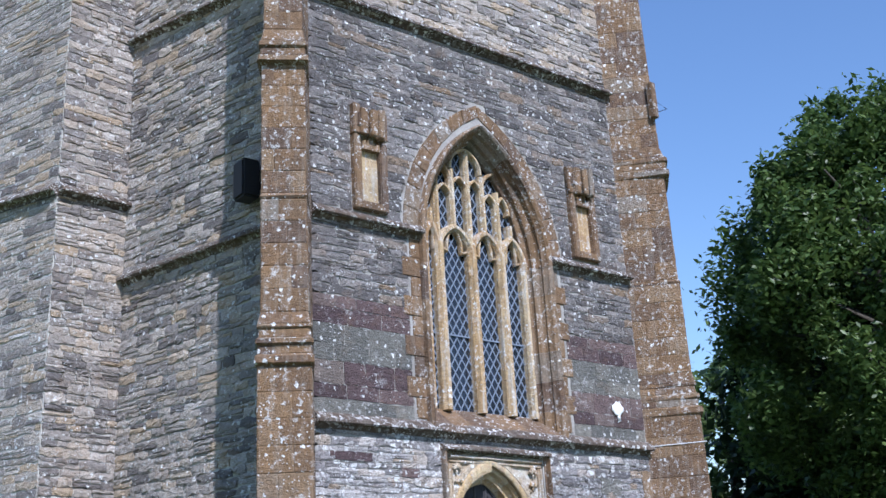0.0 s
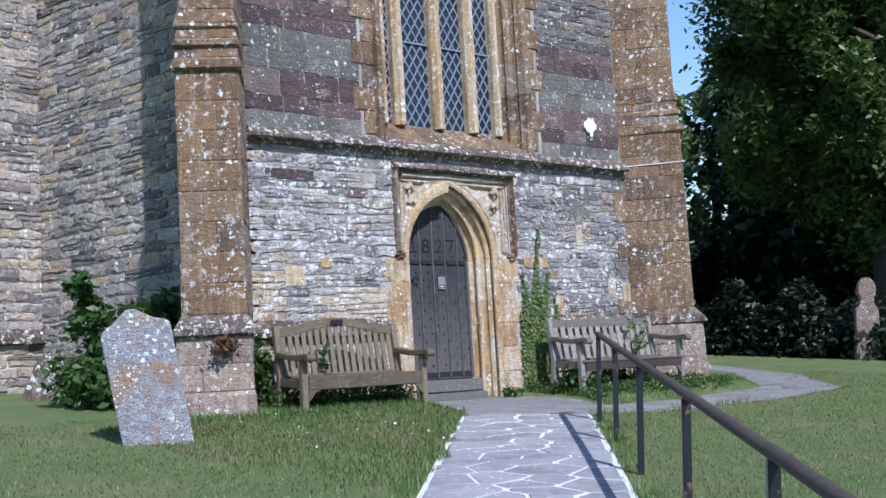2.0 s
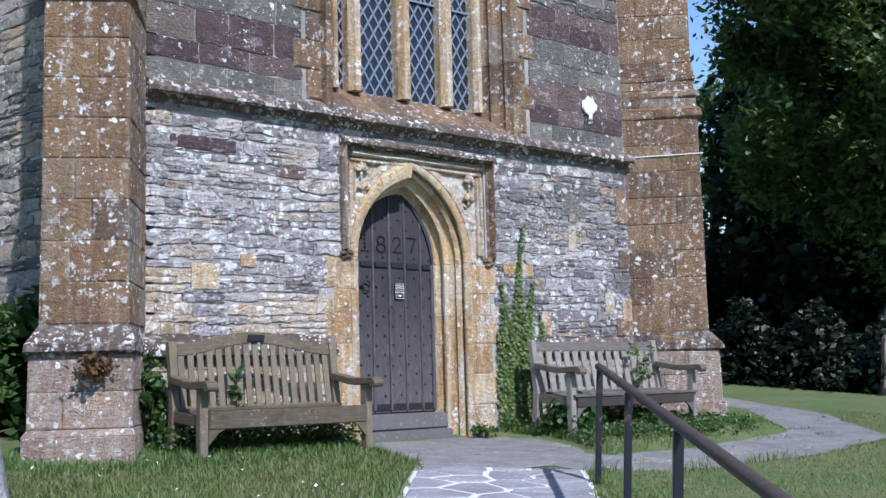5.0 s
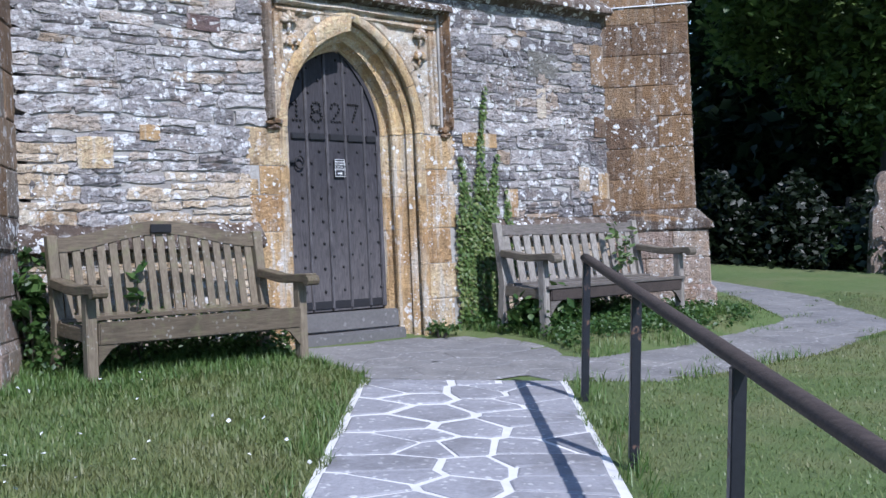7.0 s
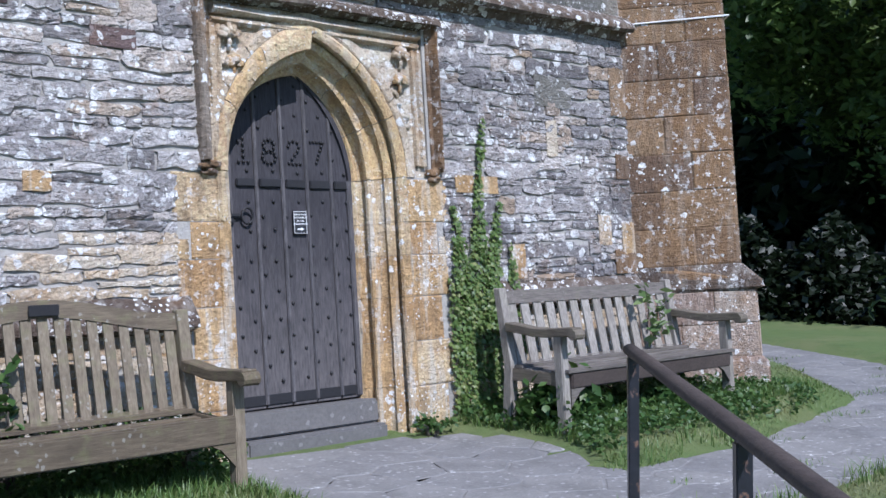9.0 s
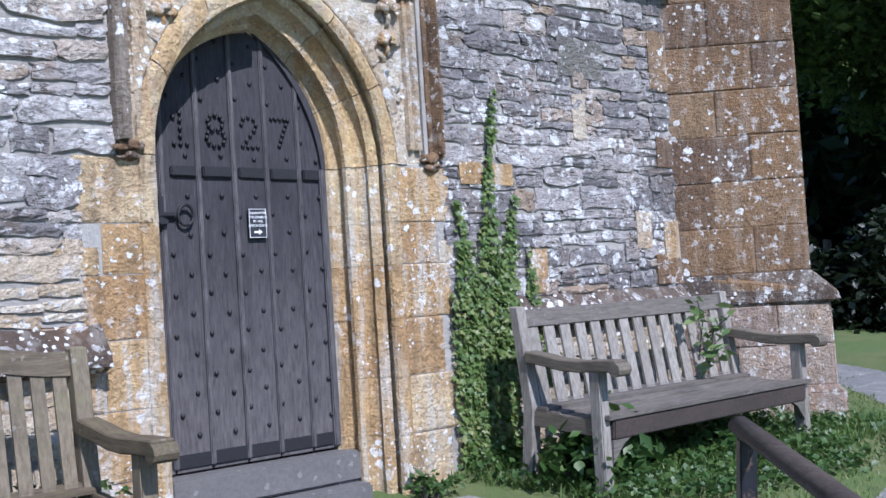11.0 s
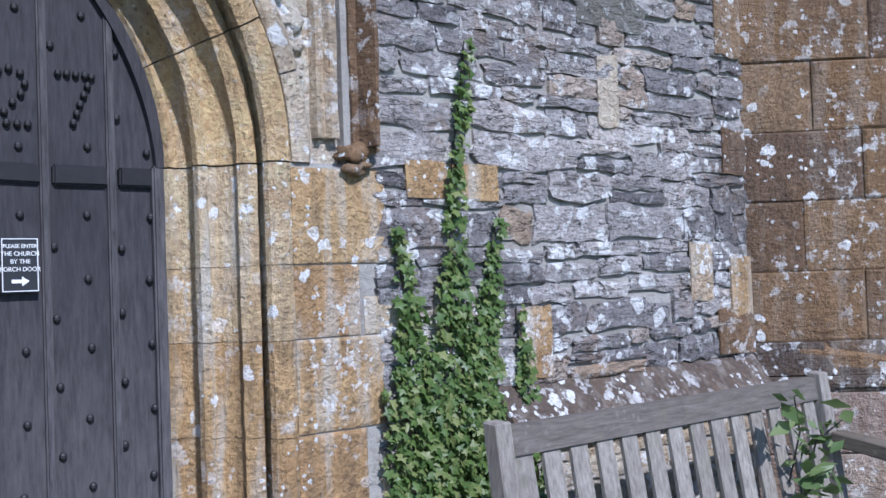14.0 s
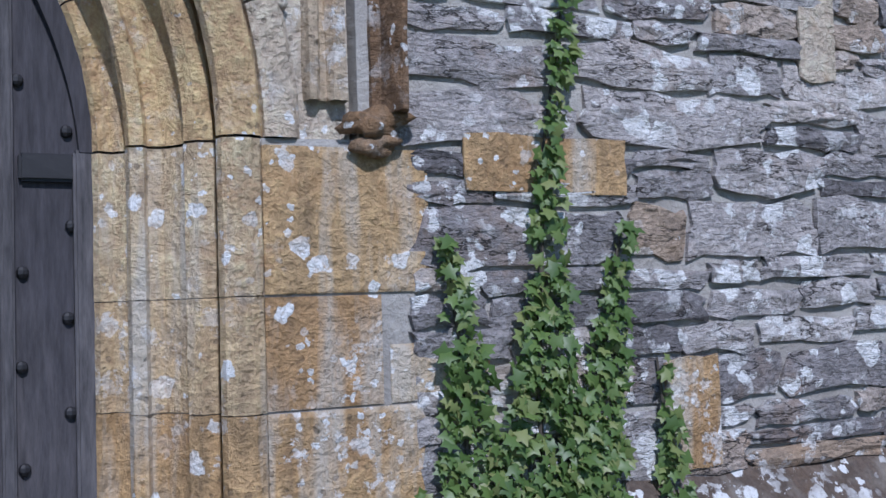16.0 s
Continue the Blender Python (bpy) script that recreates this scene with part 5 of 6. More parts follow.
    for k in range(n):
        a, b = x0 + t + (x1 - x0 - 2 * t) * k / n, x0 + t + (x1 - x0 - 2 * t) * (k + 1) / n
        vs = []
        for x in (a, b):
            zt = top + 0.01 + crest(x)
            zb = zt - 0.085
            vs += [bm.verts.new(p) for p in ((x, back_y(zb), zb), (x, back_y(zt), zt), (x, back_y(zt) + 0.035, zt), (x, back_y(zb) + 0.035, zb))]
        for f in ((0, 1, 5, 4), (1, 2, 6, 5), (2, 3, 7, 6), (3, 0, 4, 7)):
            bm.faces.new([vs[i] for i in f])
    bmesh.ops.remove_doubles(bm, verts=bm.verts, dist=0.0005)
    bmesh.ops.recalc_face_normals(bm, faces=bm.faces)
    part("top_rail", bm, mx, ob)
    bm = bmesh.new()
    box(bm, x0 + t, x1 - t, back_y(0.43), back_y(0.43) + 0.03, seat_z - 0.03, seat_z + 0.015, 0.004)
    part("lower_rail", bm, mx, ob)
    for k in range(slats):
        x = x0 + t + (x1 - x0 - 2 * t) * (k + 0.5) / slats
        w = (x1 - x0 - 2 * t) / slats * 0.31
        zt = top - 0.07 + crest(x)
        bm = bmesh.new()
        vs = [bm.verts.new((x + sx * w, back_y(z) + 0.009 + dy, z)) for z in (seat_z, zt) for sx, dy in ((-1, 0), (1, 0), (1, 0.014), (-1, 0.014))]
        for f in ((0, 1, 5, 4), (1, 2, 6, 5), (2, 3, 7, 6), (3, 0, 4, 7)):
            bm.faces.new([vs[i] for i in f])
        bmesh.ops.recalc_face_normals(bm, faces=bm.faces)
        part("back_slat", bm, mz, ob)
    return ob


bench_a = bench("bench", "weathered wooden bench with curved camel back, mossy", -2.73, -1.20, -0.94, 0.035, 0.10, "bench", 17, dish=0.06)
bm = bmesh.new()
box(bm, -2.04, -1.89, -0.335, -0.322, 0.895, 0.95, 0.003)
part("plaque", bm, "iron", bench_a, "small dark memorial plaque")
bench_b = bench("bench", "silvered straight-backed wooden bench beside ivy", 1.11, 2.98, -0.93, 0.055, 0.0, "silver", 14, 0.13, 0.035, dish=0.03)

# ---- handrail ----
RAIL_AT, RAIL_TO = Vector((-0.52, -2.76, 0)), Vector((-0.657, -0.754, 0)).normalized()


def rail_point(s, z):
    p = RAIL_AT + s * RAIL_TO
    return Vector((p.x, p.y, z - 0.029 * max(s, 0)))


handrail = thing("handrail", "dark iron handrail with worn paint beside the path", "railing")
bm = bmesh.new()
n = 24
rings = []
for i in range(n + 1):
    s = -0.06 + 8.6 * i / n
    c = rail_point(s, 0.832)
    ring = []
    for k in range(10):
        a = math.tau * k / 10
        ring.append(bm.verts.new(c + PATH_ACROSS * 0.031 * math.cos(a) * (1.0) + Vector((0, 0, 0.026 * math.sin(a) + random.uniform(-0.001, 0.001)))))
    rings.append(ring)
for r, q in zip(rings, rings[1:]):
    for k in range(10):
        bm.faces.new((r[k], r[(k + 1) % 10], q[(k + 1) % 10], q[k]))
bm.faces.new(rings[0][::-1]), bm.faces.new(rings[-1])
bmesh.ops.recalc_face_normals(bm, faces=bm.faces)
part("rail", bm, "rail_wood", handrail, "rounded brown-black top rail, chipped", smooth=True)
for s in (0.0, 1.58, 3.2, 5.1, 6.9, 8.4):
    p = rail_point(s, 0)
    bm = bmesh.new()
    box(bm, -0.022, 0.022, -0.022, 0.022, -0.1, 0.81, 0.004, turn=None)
    bmesh.ops.rotate(bm, cent=(0, 0, 0), matrix=Matrix.Rotation(math.atan2(PATH_TO.y, PATH_TO.x), 3, "Z"), verts=bm.verts)
    bmesh.ops.translate(bm, vec=p, verts=bm.verts)
    part("post", bm, "post_paint", handrail)

# ---- headstones ----
headstone = thing("headstone", "leaning grey headstone blotched with lichen", "headstone", Matrix.Translation((-4.69, -2.05, 0)) @ Matrix.Rotation(radians(-25), 4, "Z") @ Matrix.Rotation(radians(-11.5), 4, "Y") @ Matrix.Rotation(radians(-3), 4, "X"))
pts = [(-0.265, -0.3), (0.265, -0.3), (0.268, 0.985), (0.235, 1.02), (0.15, 1.05), (0.08, 1.10), (0.02, 1.145), (-0.04, 1.15), (-0.10, 1.11), (-0.17, 1.055), (-0.24, 1.02), (-0.27, 0.98)]
part("slab", prism(pts, -0.05, 0.06, 0.008), "headstone", headstone)
fallen = thing("headstone", "small dark slab leaning against the turret plinth", "headstone", Matrix.Translation((-4.2, 2.55, 0.0)) @ Matrix.Rotation(radians(-30), 4, "Z") @ Matrix.Rotation(radians(19), 4, "Y") @ Matrix.Rotation(radians(-8), 4, "X"))
part("slab", prism([(-0.17, -0.15), (0.17, -0.15), (0.18, 0.5), (0.13, 0.62), (0.02, 0.67), (-0.1, 0.6), (-0.17, 0.48)], -0.04, 0.04, 0.01), "crust", fallen)
pillar = thing("headstone", "narrow pale headstone with rounded head, far on the lawn", "headstone", Matrix.Translation((9.97, 0.71, 0)) @ Matrix.Rotation(radians(-40), 4, "Z"))
pts = [(-0.22, -0.2), (0.22, -0.2), (0.20, 0.95), (0.13, 1.05), (0.12, 1.12)] + [(0.16 * math.cos(a), 1.32 + 0.22 * math.sin(a)) for a in np.linspace(-0.7, math.pi + 0.7, 13)] + [(-0.12, 1.12), (-0.13, 1.05), (-0.20, 0.95)]
part("slab", prism(pts, -0.07, 0.07, 0.008), "pillar", pillar)

# ---- fence in the shade ----
fence = thing("fence", "dark post and rail fence in deep shade", "fence")
f0, f1 = Vector((12.3, 4.2, 0)), Vector((13.6, -6.5, 0))
fd = (f1 - f0).normalized()
for k in range(8):
    p = f0 + fd * k * 1.6
    bm = bmesh.new()
    box(bm, p.x - 0.05, p.x + 0.05, p.y - 0.05, p.y + 0.05, -0.1, 1.15, 0.01)
    part("post", bm, "bark", fence)
for z in (0.45, 0.95):
    bm = bmesh.new()
    tube(bm, [f0 + Vector((0.05, 0, z)), f0 + fd * 5.6 + Vector((0.05, 0, z)), f1 + Vector((0.05, 0, z))], 0.032, sides=6)
    part("rail", bm, "bark", fence)


# ---- trees ----
def tree(name, label, at, height, radius, base, count, size, mat, seed, clumps=110, limbs=9):
    ob = thing(name, label, "tree", Matrix.Translation((at[0], at[1], 0)))
    r = np.random.RandomState(seed)
    bm = bmesh.new()
    pts = [(0, 0, -0.2)] + [(r.uniform(-0.15, 0.15) * k, r.uniform(-0.15, 0.15) * k, height * 0.16 * k) for k in range(1, 6)]
    tube(bm, pts, 0.03 * height, 0.05, 9)
    for k in range(limbs):
        z = height * (0.2 + 0.6 * k / limbs)
        a = r.uniform(0, math.tau)
        l = radius * r.uniform(0.6, 0.9)
        tube(bm, [(0, 0, z), (0.5 * l * math.cos(a), 0.5 * l * math.sin(a), z + 0.3 * l), (l * math.cos(a), l * math.sin(a), z + 0.35 * l)], 0.09, 0.02, 6)
    part("trunk", bm, "bark", ob, smooth=True)
    # clumps hang from an uneven shell
    u = r.normal(size=(clumps, 3))
    u /= np.linalg.norm(u, axis=1)[:, None]
    rad = r.uniform(0.45, 1.0, clumps) ** 0.6
    cz = (height + base) / 2
    half = (height - base) / 2
    c = np.stack([u[:, 0] * rad * radius, u[:, 1] * rad * radius, cz + u[:, 2] * rad * half], 1)
    taper = 1 - 0.33 * np.clip((c[:, 2] - cz) / half, 0, 1)
    c[:, :2] *= taper[:, None]
    rc = r.uniform(0.3, 1.0, clumps) * radius * (0.15 if clumps > 200 else 0.21)
    which = r.randint(0, clumps, count)
    off = r.normal(size=(count, 3)) * 0.55
    off[:, 2] *= 1.25
    p = c[which] + off * rc[which][:, None]
    p[:, 2] -= np.abs(r.normal(size=count)) * rc[which] * 0.5
    p = p[p[:, 2] > 0.1]
    vs, fs = leaves(p, size, mat, 0.7, 2.0, seed=seed)
    crown = new("crown", quick_mesh("crown", vs, fs, mat))
    crown.parent = ob
    return ob


tree("tree", "tall dense ash tree with drooping dark foliage", (13.1, 2.0), 12.3, 3.8, 2.3, 115000, 0.09, "leaf", 3, 230)
# Trees further back carry their shade in a darker leaf colour.
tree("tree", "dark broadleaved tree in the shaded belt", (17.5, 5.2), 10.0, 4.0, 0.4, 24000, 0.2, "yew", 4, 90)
tree("tree", "dark broadleaved tree in the shaded belt", (17.0, -4.0), 13.0, 4.8, 2.6, 30000, 0.2, "leaf", 5, 110)
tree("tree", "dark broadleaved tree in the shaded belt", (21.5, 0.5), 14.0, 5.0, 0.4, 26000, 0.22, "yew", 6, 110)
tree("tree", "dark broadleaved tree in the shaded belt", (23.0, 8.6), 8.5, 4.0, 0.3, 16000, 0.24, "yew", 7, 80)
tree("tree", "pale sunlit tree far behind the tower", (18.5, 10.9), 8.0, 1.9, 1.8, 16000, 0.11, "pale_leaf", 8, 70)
tree("tree", "dark broadleaved tree at the churchyard edge", (16.0, -11.0), 13.0, 5.0, 0.6, 20000, 0.24, "leaf", 9, 100)


def shrub_belt(name, label, line, depth, height, count, size, mat, seed):
    r = np.random.RandomState(seed)
    k = r.randint(0, len(line) - 1, count)
    t = r.uniform(0, 1, count)[:, None]
    a, b = np.array(line)[k], np.array(line)[k + 1]
    p = a + (b - a) * t
    q = np.concatenate([p + r.normal(size=(count, 2)) * depth * 0.4, (r.uniform(0, 1, count) ** 0.8 * height)[:, None]], 1)
    q[:, 2] *= 0.62 + 0.25 * np.sin(q[:, 0] * 2.1 + q[:, 1] * 1.7) + 0.2 * np.sin(q[:, 1] * 5.3 - q[:, 0] * 1.1)
    ob = new(name, quick_mesh(name, *leaves(q, size, mat, 0.7, 1.7, seed=seed), mat))
    return tagged(ob, label, "undergrowth", kind="stuff")


# Leaf belts with the wood's shade put into their colour.
shrub_belt("undergrowth", "low brambles and ferns along the fence, shade put into their colour", [(10.6, 1.0), (10.8, 0.0), (11.5, -5.0), (12.2, -9.0)], 1.0, 1.25, 13000, 0.09, "yew", 11)
# These two thickets are added where there is only deep shade.
shrub_belt("undergrowth", "black thicket added for the deep shade at the wood's edge", [(9.6, 5.6), (10.2, 3.2), (10.9, 1.2)], 0.8, 1.5, 11000, 0.08, "hedge_dark", 15)
shrub_belt("undergrowth", "low thicket added behind the tower, deep shade put into its colour", [(11.0, 8.2), (14.0, 8.0), (17.8, 6.4)], 0.8, 3.0, 16000, 0.16, "hedge_dark", 14)
shrub_belt("woodland_edge", "dense woodland with deep shade put into its leaf colour", [(17.6, 6.6), (19.0, 5.0), (19.5, -3.0), (19.0, -14.0)], 2.0, 7.5, 60000, 0.3, "hedge_dark", 12)
shrub_belt("hedgerow", "distant leafy hedgerow beyond the churchyard", [(60, 70), (75, 30), (80, -20), (60, -70), (0, -90), (-60, -60), (-70, 0), (-50, 60), (0, 80), (60, 70)], 6.0, 7.0, 40000, 1.4, "leaf", 13)


# ---- ivy, bushes, weeds ----
def strand(points, width, count, seed, lift=0.05):
    """Leaf places along a line of (x, z, half width) on the wall."""
    r = np.random.RandomState(seed)
    pts = np.array(points)
    seg = np.linalg.norm(np.diff(pts[:, :2], axis=0), axis=1) * (pts[1:, 2] + pts[:-1, 2])
    k = r.choice(len(seg), count, p=seg / seg.sum())
    t = r.uniform(0, 1, count)[:, None]
    p = pts[k] + (pts[k + 1] - pts[k]) * t
    x = p[:, 0] + r.uniform(-1, 1, count) * p[:, 2] * width
    return np.stack([x, -0.03 - lift * r.uniform(0, 1, count) * (0.6 + 2.2 * p[:, 2]), p[:, 1]], 1)


ivy = thing("ivy", "green ivy climbing the wall beside the doorway", "climbing plant", LEAN)
IVY = [([(1.23, 0.0, 0.22), (1.25, 0.6, 0.21), (1.285, 1.0, 0.14), (1.29, 1.25, 0.07), (1.305, 1.45, 0.045), (1.318, 1.7, 0.032), (1.37, 1.95, 0.026), (1.40, 2.14, 0.016)], 2300),
       ([(1.13, 0.5, 0.1), (1.115, 1.0, 0.075), (1.10, 1.3, 0.045), (1.072, 1.5, 0.016)], 560),
       ([(1.38, 0.6, 0.12), (1.42, 1.1, 0.065), (1.475, 1.35, 0.04), (1.515, 1.53, 0.018)], 640),
       ([(1.6, 0.45, 0.12), (1.61, 0.75, 0.07), (1.62, 1.08, 0.025), (1.60, 1.24, 0.012)], 330),
       ([(1.03, 0.1, 0.05), (1.03, 0.5, 0.05), (1.02, 0.8, 0.035), (1.0, 1.0, 0.012)], 260)]
for k, (line, count) in enumerate(IVY):
    p = strand(line, 1.0, count, 20 + k)
    ob = new("foliage", quick_mesh("foliage", *ivy_leaves(p, 0.03, 30 + k), "ivy"))
    ob.parent = ivy
    bm = bmesh.new()
    tube(bm, [(x, -0.02, z) for x, z, _ in line], 0.008, 0.003, 5)
    part("stem", bm, "bark", ivy)


def bush(name, label, at, radius, height, count, size, mat, seed, category="bush"):
    r = np.random.RandomState(seed)
    ob = thing(name, label, category, Matrix.Translation((at[0], at[1], 0.02)))
    c = r.normal(size=(26, 3)) * (0.42 * radius, 0.42 * radius, 0.22 * height) + (0, 0, 0.5 * height)
    k = r.randint(0, 26, count)
    p = c[k] + r.normal(size=(count, 3)) * 0.17 * min(radius, height)
    p[:, 2] = np.abs(p[:, 2])
    o = new("foliage", quick_mesh("foliage", *leaves(p, size, mat, 0.7, 1.9, seed=seed), mat))
    o.parent = ob
    for i in range(6):
        bm = bmesh.new()
        q = c[i * 4]
        tube(bm, [(0.1 * q[0], 0.1 * q[1], -0.1), (0.6 * q[0], 0.6 * q[1], q[2] * 0.6), tuple(q)], 0.014, 0.005, 5)
        part("stem", bm, "bark", ob)
    return ob


bush("bush", "leafy green elder bush behind the headstone", (-3.35, 1.55), 0.55, 1.35, 3000, 0.075, "bush", 41)
bush("bush", "leafy green elder shoots against the turret", (-3.78, 2.0), 0.3, 1.7, 1300, 0.075, "bush", 42)
bush("bush", "low leafy growth behind the headstone", (-3.95, 1.1), 0.5, 0.6, 1200, 0.06, "bush", 48)
bush("weed", "broad-leaved nettle clump against the bench leg", (1.32, -0.72), 0.26, 0.42, 420, 0.055, "bush", 43, "plant")
bush("weed", "leafy weeds growing in the shade under the bench", (2.3, -0.55), 0.5, 0.26, 500, 0.045, "bush", 52, "plant")
sprig = thing("weed", "pale green sprig growing through the bench back", "plant")
r2 = np.random.RandomState(44)
for k, line in enumerate(([(2.66, -0.30, 0.0), (2.64, -0.36, 0.5), (2.52, -0.48, 0.78), (2.44, -0.50, 0.92)], [(2.70, -0.30, 0.0), (2.70, -0.40, 0.5), (2.60, -0.50, 0.74), (2.68, -0.56, 0.82)], [(2.62, -0.3, 0.0), (2.60, -0.42, 0.45), (2.54, -0.54, 0.62), (2.62, -0.58, 0.64)])):
    bm = bmesh.new()
    tube(bm, line, 0.006, 0.003, 5)
    part("stem", bm, "bark", sprig)
    q = np.array(line)
    u = r2.uniform(1.5, 3.0, 20)
    i = np.minimum(u.astype(int), 2)
    p = q[i] + (q[i + 1] - q[i]) * (u - i)[:, None] + r2.normal(size=(20, 3)) * 0.03
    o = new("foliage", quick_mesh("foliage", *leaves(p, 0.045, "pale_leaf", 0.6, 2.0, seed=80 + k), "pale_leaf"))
    o.parent = sprig
bush("weed", "green sprig growing through the mossy bench", (-2.18, -0.42), 0.07, 0.9, 45, 0.05, "bush", 45, "plant")
bush("weed", "low green weeds at the foot of the door jamb", (0.66, -0.15), 0.14, 0.1, 150, 0.026, "bush", 46, "plant")
bush("weed", "weeds growing between bench and buttress", (-2.75, -0.2), 0.16, 0.8, 420, 0.05, "bush", 47, "plant")
dead = thing("dead_plant", "dried brown plant hanging on the buttress plinth", "plant", LEAN)
r0 = np.random.RandomState(50)
p = np.stack([r0.normal(-3.42, 0.06, 300), r0.normal(-0.71, 0.03, 300), r0.normal(0.70, 0.04, 300)], 1)
o = new("foliage", quick_mesh("foliage", *leaves(p, 0.035, "dead", 0.8, 1.4, seed=51), "dead"))
o.parent = dead

# white lichen patch on the wall
lichen = bmesh.new()
bmesh.ops.create_icosphere(lichen, subdivisions=3, radius=0.1)
for v in lichen.verts:
    q = 1 + 0.35 * noise.noise(v.co * 22)
    v.co = Vector((v.co.x * 1.15 * q + 2.50, v.co.y * 0.16 - 0.028, v.co.z * q + 3.55))
box(lichen, 2.48, 2.54, -0.03, -0.02, 3.36, 3.46, 0.004, wobble=0.01)
ob = part("lichen_patch", lichen, "white_lichen", smooth=True)
ob.matrix_basis = LEAN
tagged(ob, "bright white lichen patch on the purple stone", "lichen")


# ---- grass ----
def grass(name, label, count, area, h0, h1, seed, keep, mat="grass"):
    r = np.random.RandomState(seed)
    x0, x1, y0, y1 = area
    xy = r.uniform((x0, y0), (x1, y1), (count, 2))
    ok = [keep(x, y) for x, y in xy]
    xy = xy[np.array(ok)]
    z = np.array([lawn(x, y) for x, y in xy])
    n = len(xy)
    h = r.uniform(h0, h1, n)
    a = r.uniform(0, math.tau, n)
    lean_by = r.uniform(0.2, 1.1, n) * h
    w = r.uniform(0.0018, 0.004, n)
    b = np.c_[xy, z - 0.01]
    side = np.c_[np.cos(a), np.sin(a), 0 * a] * w[:, None]
    fwd = np.c_[-np.sin(a), np.cos(a), 0 * a]
    mid = b + fwd * (lean_by * 0.35)[:, None] + np.c_[0 * a, 0 * a, h * 0.6]
    tip = b + fwd * lean_by[:, None] + np.c_[0 * a, 0 * a, h]
    vs = np.stack([b - side, b + side, mid + side * 0.8, mid - side * 0.8, tip], 1).reshape(-1, 3)
    i = np.arange(n)[:, None] * 5
    fs = np.concatenate([i + [0, 1, 2], i + [0, 2, 3], i + [3, 2, 4]], 1).reshape(-1, 3)
    ob = new(name, quick_mesh(name, vs, fs, mat))
    return tagged(ob, label, "grass", kind="stuff")


def off_path(x, y):
    s, w = path_place(x, y)
    if s > -2.3 and abs(w) < PATH_HALF - 0.02 + 0.12 * noise.noise(Vector((x * 3, y * 3, 1))):
        return False
    if side_path(x, y) < 0.47 + 0.16 * noise.noise(Vector((x * 2.5, y * 2.5, 3))):
        return False
    return math.hypot(x, (y + 0.7) * 0.9) > 1.05 and y < -0.02


def near_wall(x, y):
    return off_path(x, y) and y > -1.15 - 0.25 * noise.noise(Vector((x, 0, 5))) and (x < -0.85 or x > 0.75)


grass("grass", "short mown grass", 180000, (-7.5, 6.5, -9.0, -0.1), 0.015, 0.04, 60, off_path)
grass("long_grass", "longer unmown grass under the benches and along the wall", 42000, (-4.0, 3.9, -1.5, -0.05), 0.03, 0.10, 61, near_wall, "lush")
grass("edge_grass", "tufts of longer grass along the path", 60000, (-7.0, 2.0, -8.5, -0.6), 0.05, 0.13, 62, lambda x, y: off_path(x, y) and (abs(abs(path_place(x, y)[1]) - PATH_HALF) < 0.14 or side_path(x, y) < 0.66) and noise.noise(Vector((x * 2, y * 2, 9))) > -0.1, "lush")
grass("crack_grass", "grass tufts sprouting from cracks in the worn path", 30000, (0.6, 6.5, -3.2, 1.5), 0.015, 0.06, 63, lambda x, y: side_path(x, y) < 0.62 and noise.noise(Vector((x * 1.7 + 3, y * 4.5, 2))) > 0.34, "lush")
r1 = np.random.RandomState(70)
r4 = random.Random(65)
grass("rough_grass", "thicker uneven grass between the bench and the path", 110000, (-4.8, -0.8, -4.6, -0.9), 0.02, 0.065, 64, lambda x, y: off_path(x, y) and r4.random() < 0.35 + 0.5 * noise.noise(Vector((x * 1.3, y * 1.3, 4))) + 0.45 * smooth(0.9, 0.1, abs(path_place(x, y)[1] + PATH_HALF)) + 0.3 * smooth(-2.2, -1.2, y) - 0.5 * smooth(-2.6, -4.4, y))
r3 = np.random.RandomState(72)
p = [(x, y, lawn(x, y) + h) for x, y, h in r3.uniform((0.62, -1.5, 0.015), (3.5, -0.08, 0.11), (6500, 3)) if off_path(x, y) and noise.noise(Vector((x * 2.2, y * 2.2, 6))) > -0.18 - 0.3 * (x < 1.8)]
p += [(x, y, lawn(x, y) + h * h * (2.6 - 3.0 * abs(y + 0.2))) for x, y, h in r3.uniform((-2.85, -0.55, 0.05), (-0.95, -0.05, 0.36), (4200, 3))]
ob = new("ground_weeds", quick_mesh("ground_weeds", *leaves(p, 0.03, "bush", 0.5, 1.3, seed=73), "bush"))
tagged(ob, "low leafy green weeds and clover along the foot of the wall", "weeds", kind="stuff")
p = [(x, y, lawn(x, y) + 0.05) for x, y in r1.uniform((-4.2, -3.2), (-2.4, -0.9), (45, 2)) if off_path(x, y)]
ob = new("daisies", quick_mesh("daisies", *leaves(p, 0.022, "white_lichen", 0.2, 1.0, np.tile((0, 0, 1.0), (len(p), 1)), 71), "white_lichen"))
tagged(ob, "small white daisies scattered in the grass", "flowers", kind="stuff")


# ---- wall stones, last ----
def holes_low(z):
    out = []
    if z < 1.70:
        out.append((DCX - 0.99, DCX + 1.03))
    elif z < 2.83:
        out.append((-0.865, 0.98))
    return out


def holes_win(z):
    if z < 5.75:
        return [(WCX - 1.42, WCX + 1.42)]
    c_half = arch_half(z, 1.50, 2.30, 3.0, 5.72)
    out = [(WCX - c_half, WCX + c_half)] if c_half else []
    if 5.8 < z < 7.35:
        out += [(-2.12, -1.56), (1.88, 2.44)]
    return out


ID = Matrix.Identity(4)
near = lambda x, z: 1.0 < x < 3.06 and z < 2.9


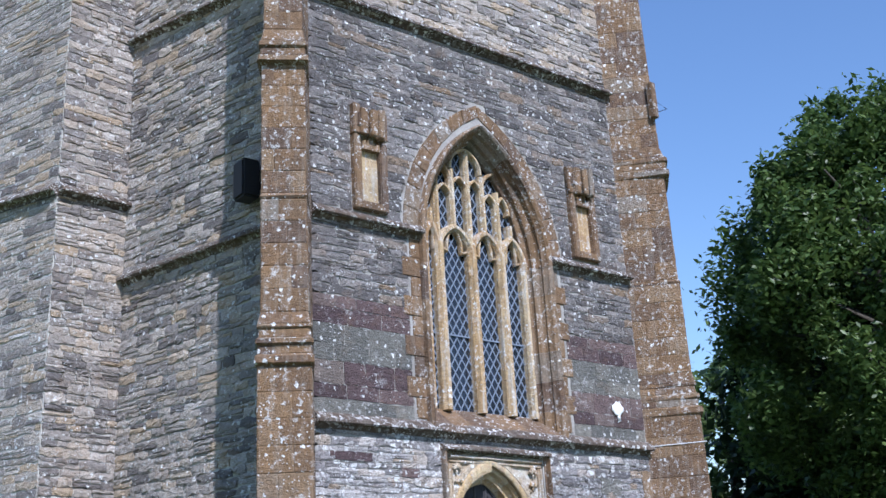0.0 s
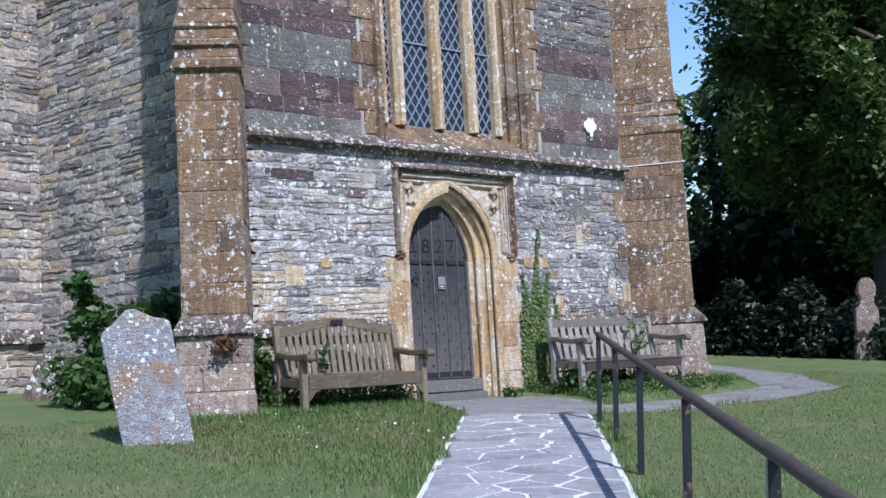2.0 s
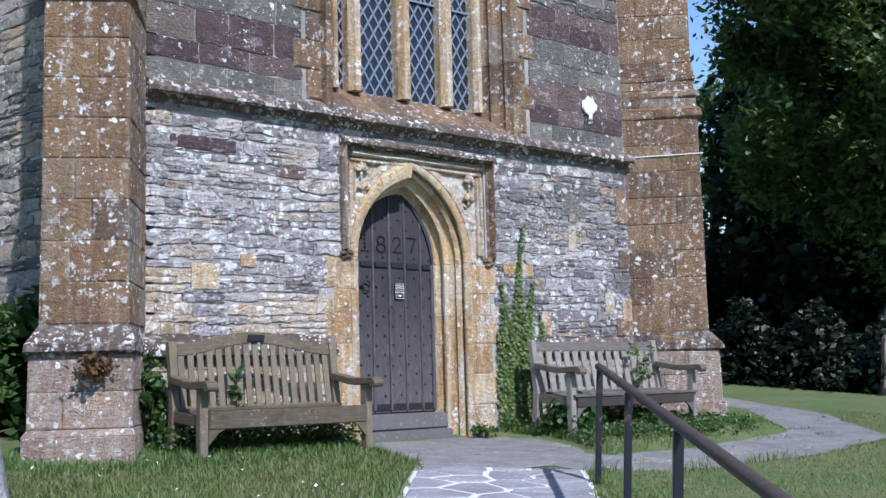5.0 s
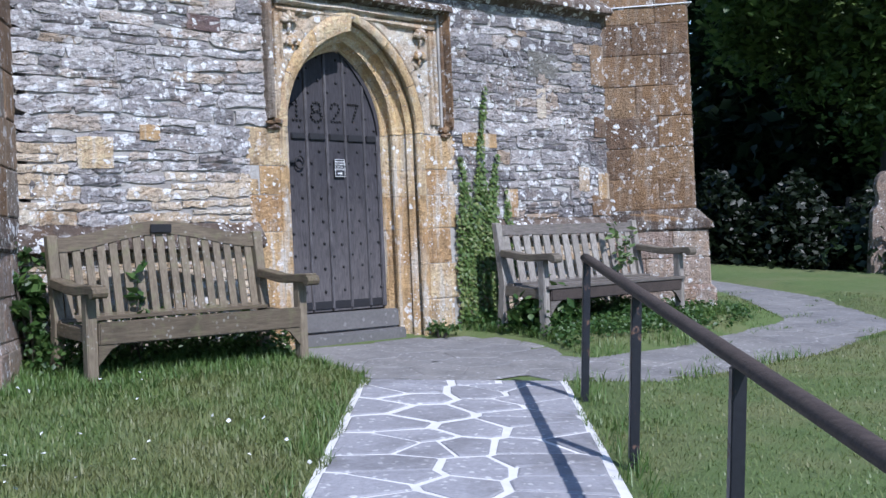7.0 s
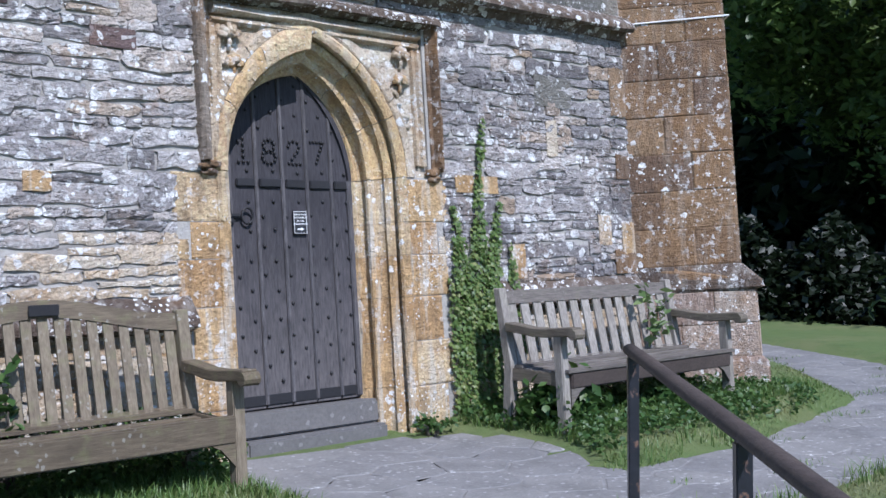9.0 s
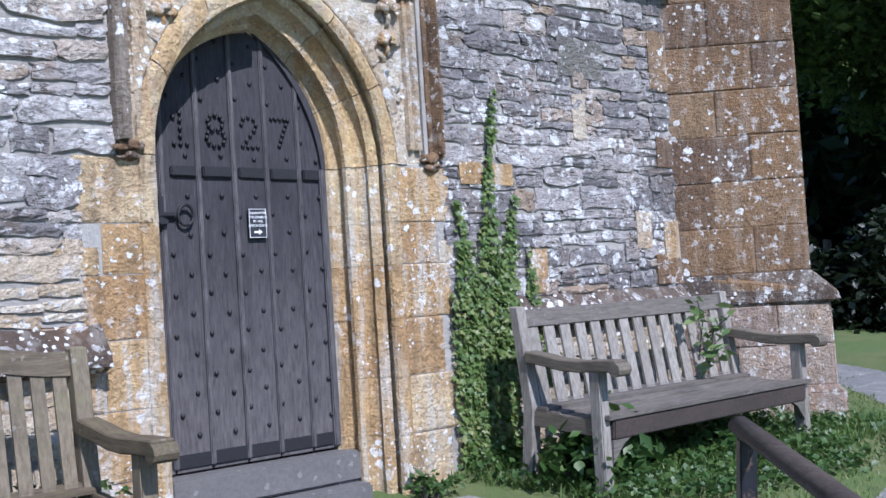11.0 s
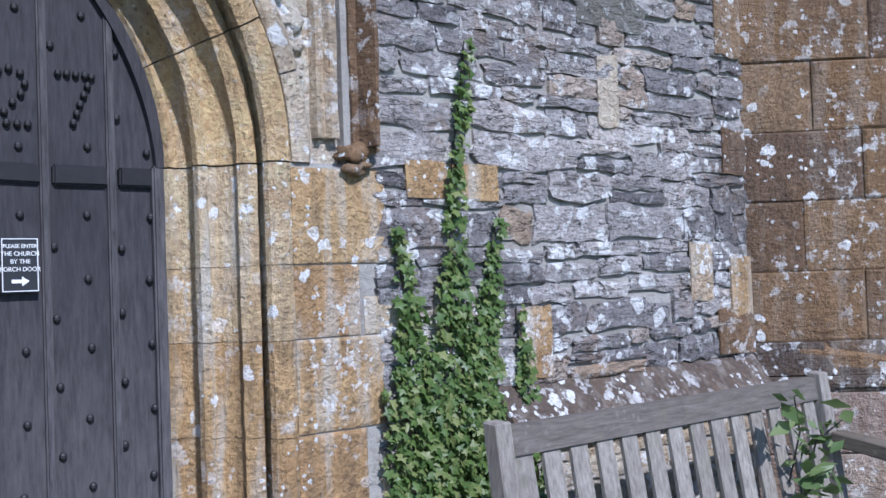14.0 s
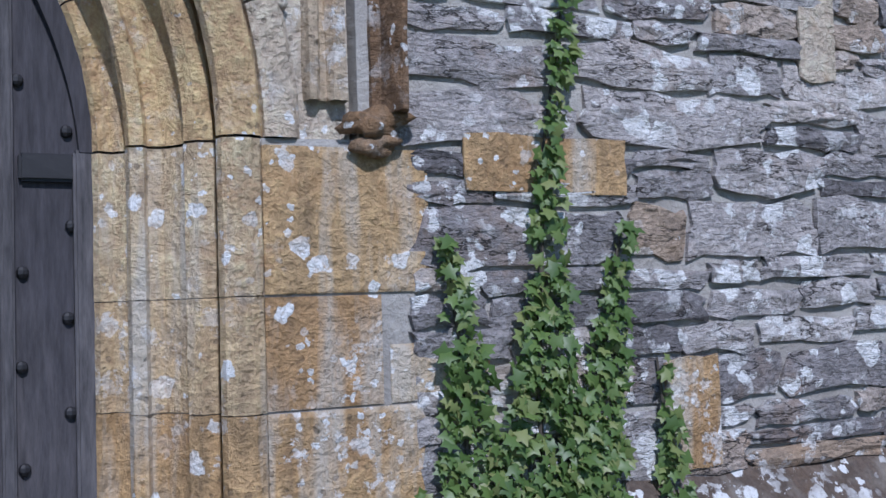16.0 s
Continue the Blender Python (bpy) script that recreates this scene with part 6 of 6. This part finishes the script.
def tinted(x, z):
    """Where the dressed doorway stone runs out into the rubble."""
    return z < 0.78 or (-1.9 < x < -0.9 and z < 1.25 + 0.25 * noise.noise(Vector((x * 3, z * 3, 0)))) or (XL < x < -2.35 and z < 1.5)


random.seed(21)
foot = lay(XL, XR, -0.12, 2.9, (0.055, 0.135), (0.14, 0.5), holes_low, 0.035)
mid = lambda row: (row[0] + row[2] / 2, row[1] + row[3] / 2)
stones(wall_front, [q for q in foot if not tinted(*mid(q)) and q[0] > 0], ID, "rubble", 0.008, 0.019, singles=near)
stones(wall_front, [q for q in foot if not tinted(*mid(q)) and q[0] <= 0], ID, "white_rubble", 0.010, 0.019)
stones(wall_front, [q for q in foot if tinted(*mid(q))], ID, "pale", 0.009, 0.016, singles=near)
for z0, z1, mat in ((3.05, 3.27, "green"), (3.27, 3.75, "purple"), (3.75, 4.22, "green"), (4.22, 4.6, "purple")):
    stones(wall_front, lay(XL, XR, z0, z1, (0.17, 0.24), (0.28, 0.55), holes_win), ID, mat, 0.008, 0.013, "block", ASHLAR, lambda x, z: True)
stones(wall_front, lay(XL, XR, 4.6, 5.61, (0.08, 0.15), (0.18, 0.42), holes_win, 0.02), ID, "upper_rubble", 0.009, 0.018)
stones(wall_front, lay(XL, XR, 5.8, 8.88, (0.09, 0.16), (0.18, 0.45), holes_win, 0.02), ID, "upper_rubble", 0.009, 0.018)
stones(wall_front, lay(XL, XR, 9.1, 13.9, (0.09, 0.17), (0.2, 0.45), wave=0.02), ID, "dark_rubble", 0.012, 0.03)
m, length = along(SIDE_B, SIDE_A)
stones(wall_side, lay(0.0, length, -0.1, 13.8, (0.09, 0.17), (0.18, 0.42), wave=0.03), m, "dark_rubble", 0.012, 0.03, singles=lambda x, z: 0.5 < z < 2.6)
m, length = along(TUR_1, SIDE_B)
stones(wall_turret, lay(0.0, length, -0.1, 13.8, (0.09, 0.16), (0.16, 0.36), wave=0.02), m, "dark_rubble", 0.012, 0.03, singles=lambda x, z: 0.5 < z < 5.0)
m, length = along(TUR_2, TUR_1)
stones(wall_turret, lay(0.0, length, -0.1, 13.8, (0.10, 0.18), (0.2, 0.45), wave=0.02), m, "dark_rubble", 0.016, 0.015)
# orange quoins beside the buttresses and stray orange, purple and pale stones
for x, z, l, h, mat in ((-2.55, 2.52, 0.62, 0.12, "purple"), (-1.5, 2.36, 0.28, 0.12, "purple"), (1.98, 2.28, 0.42, 0.24, "green"), (1.12, 1.60, 0.42, 0.13, "gold"), (2.86, 2.25, 0.2, 0.42, "ham"), (2.9, 1.1, 0.16, 0.3, "gold"), (-2.35, 1.35, 0.26, 0.22, "gold"), (-1.9, 1.55, 0.16, 0.12, "gold"), (2.08, 1.9, 0.13, 0.28, "pale"), (2.8, 0.98, 0.27, 0.2, "ham"), (2.88, 1.75, 0.18, 0.2, "ham"), (1.62, 0.98, 0.16, 0.26, "gold"), (2.62, 1.22, 0.16, 0.24, "pale")):
    stones(wall_front, [(x, z, l, h)], Matrix.Translation((0, -0.0145, 0)), mat, 0.008, 0.011, kinds=ASHLAR, singles=lambda x, z: True)
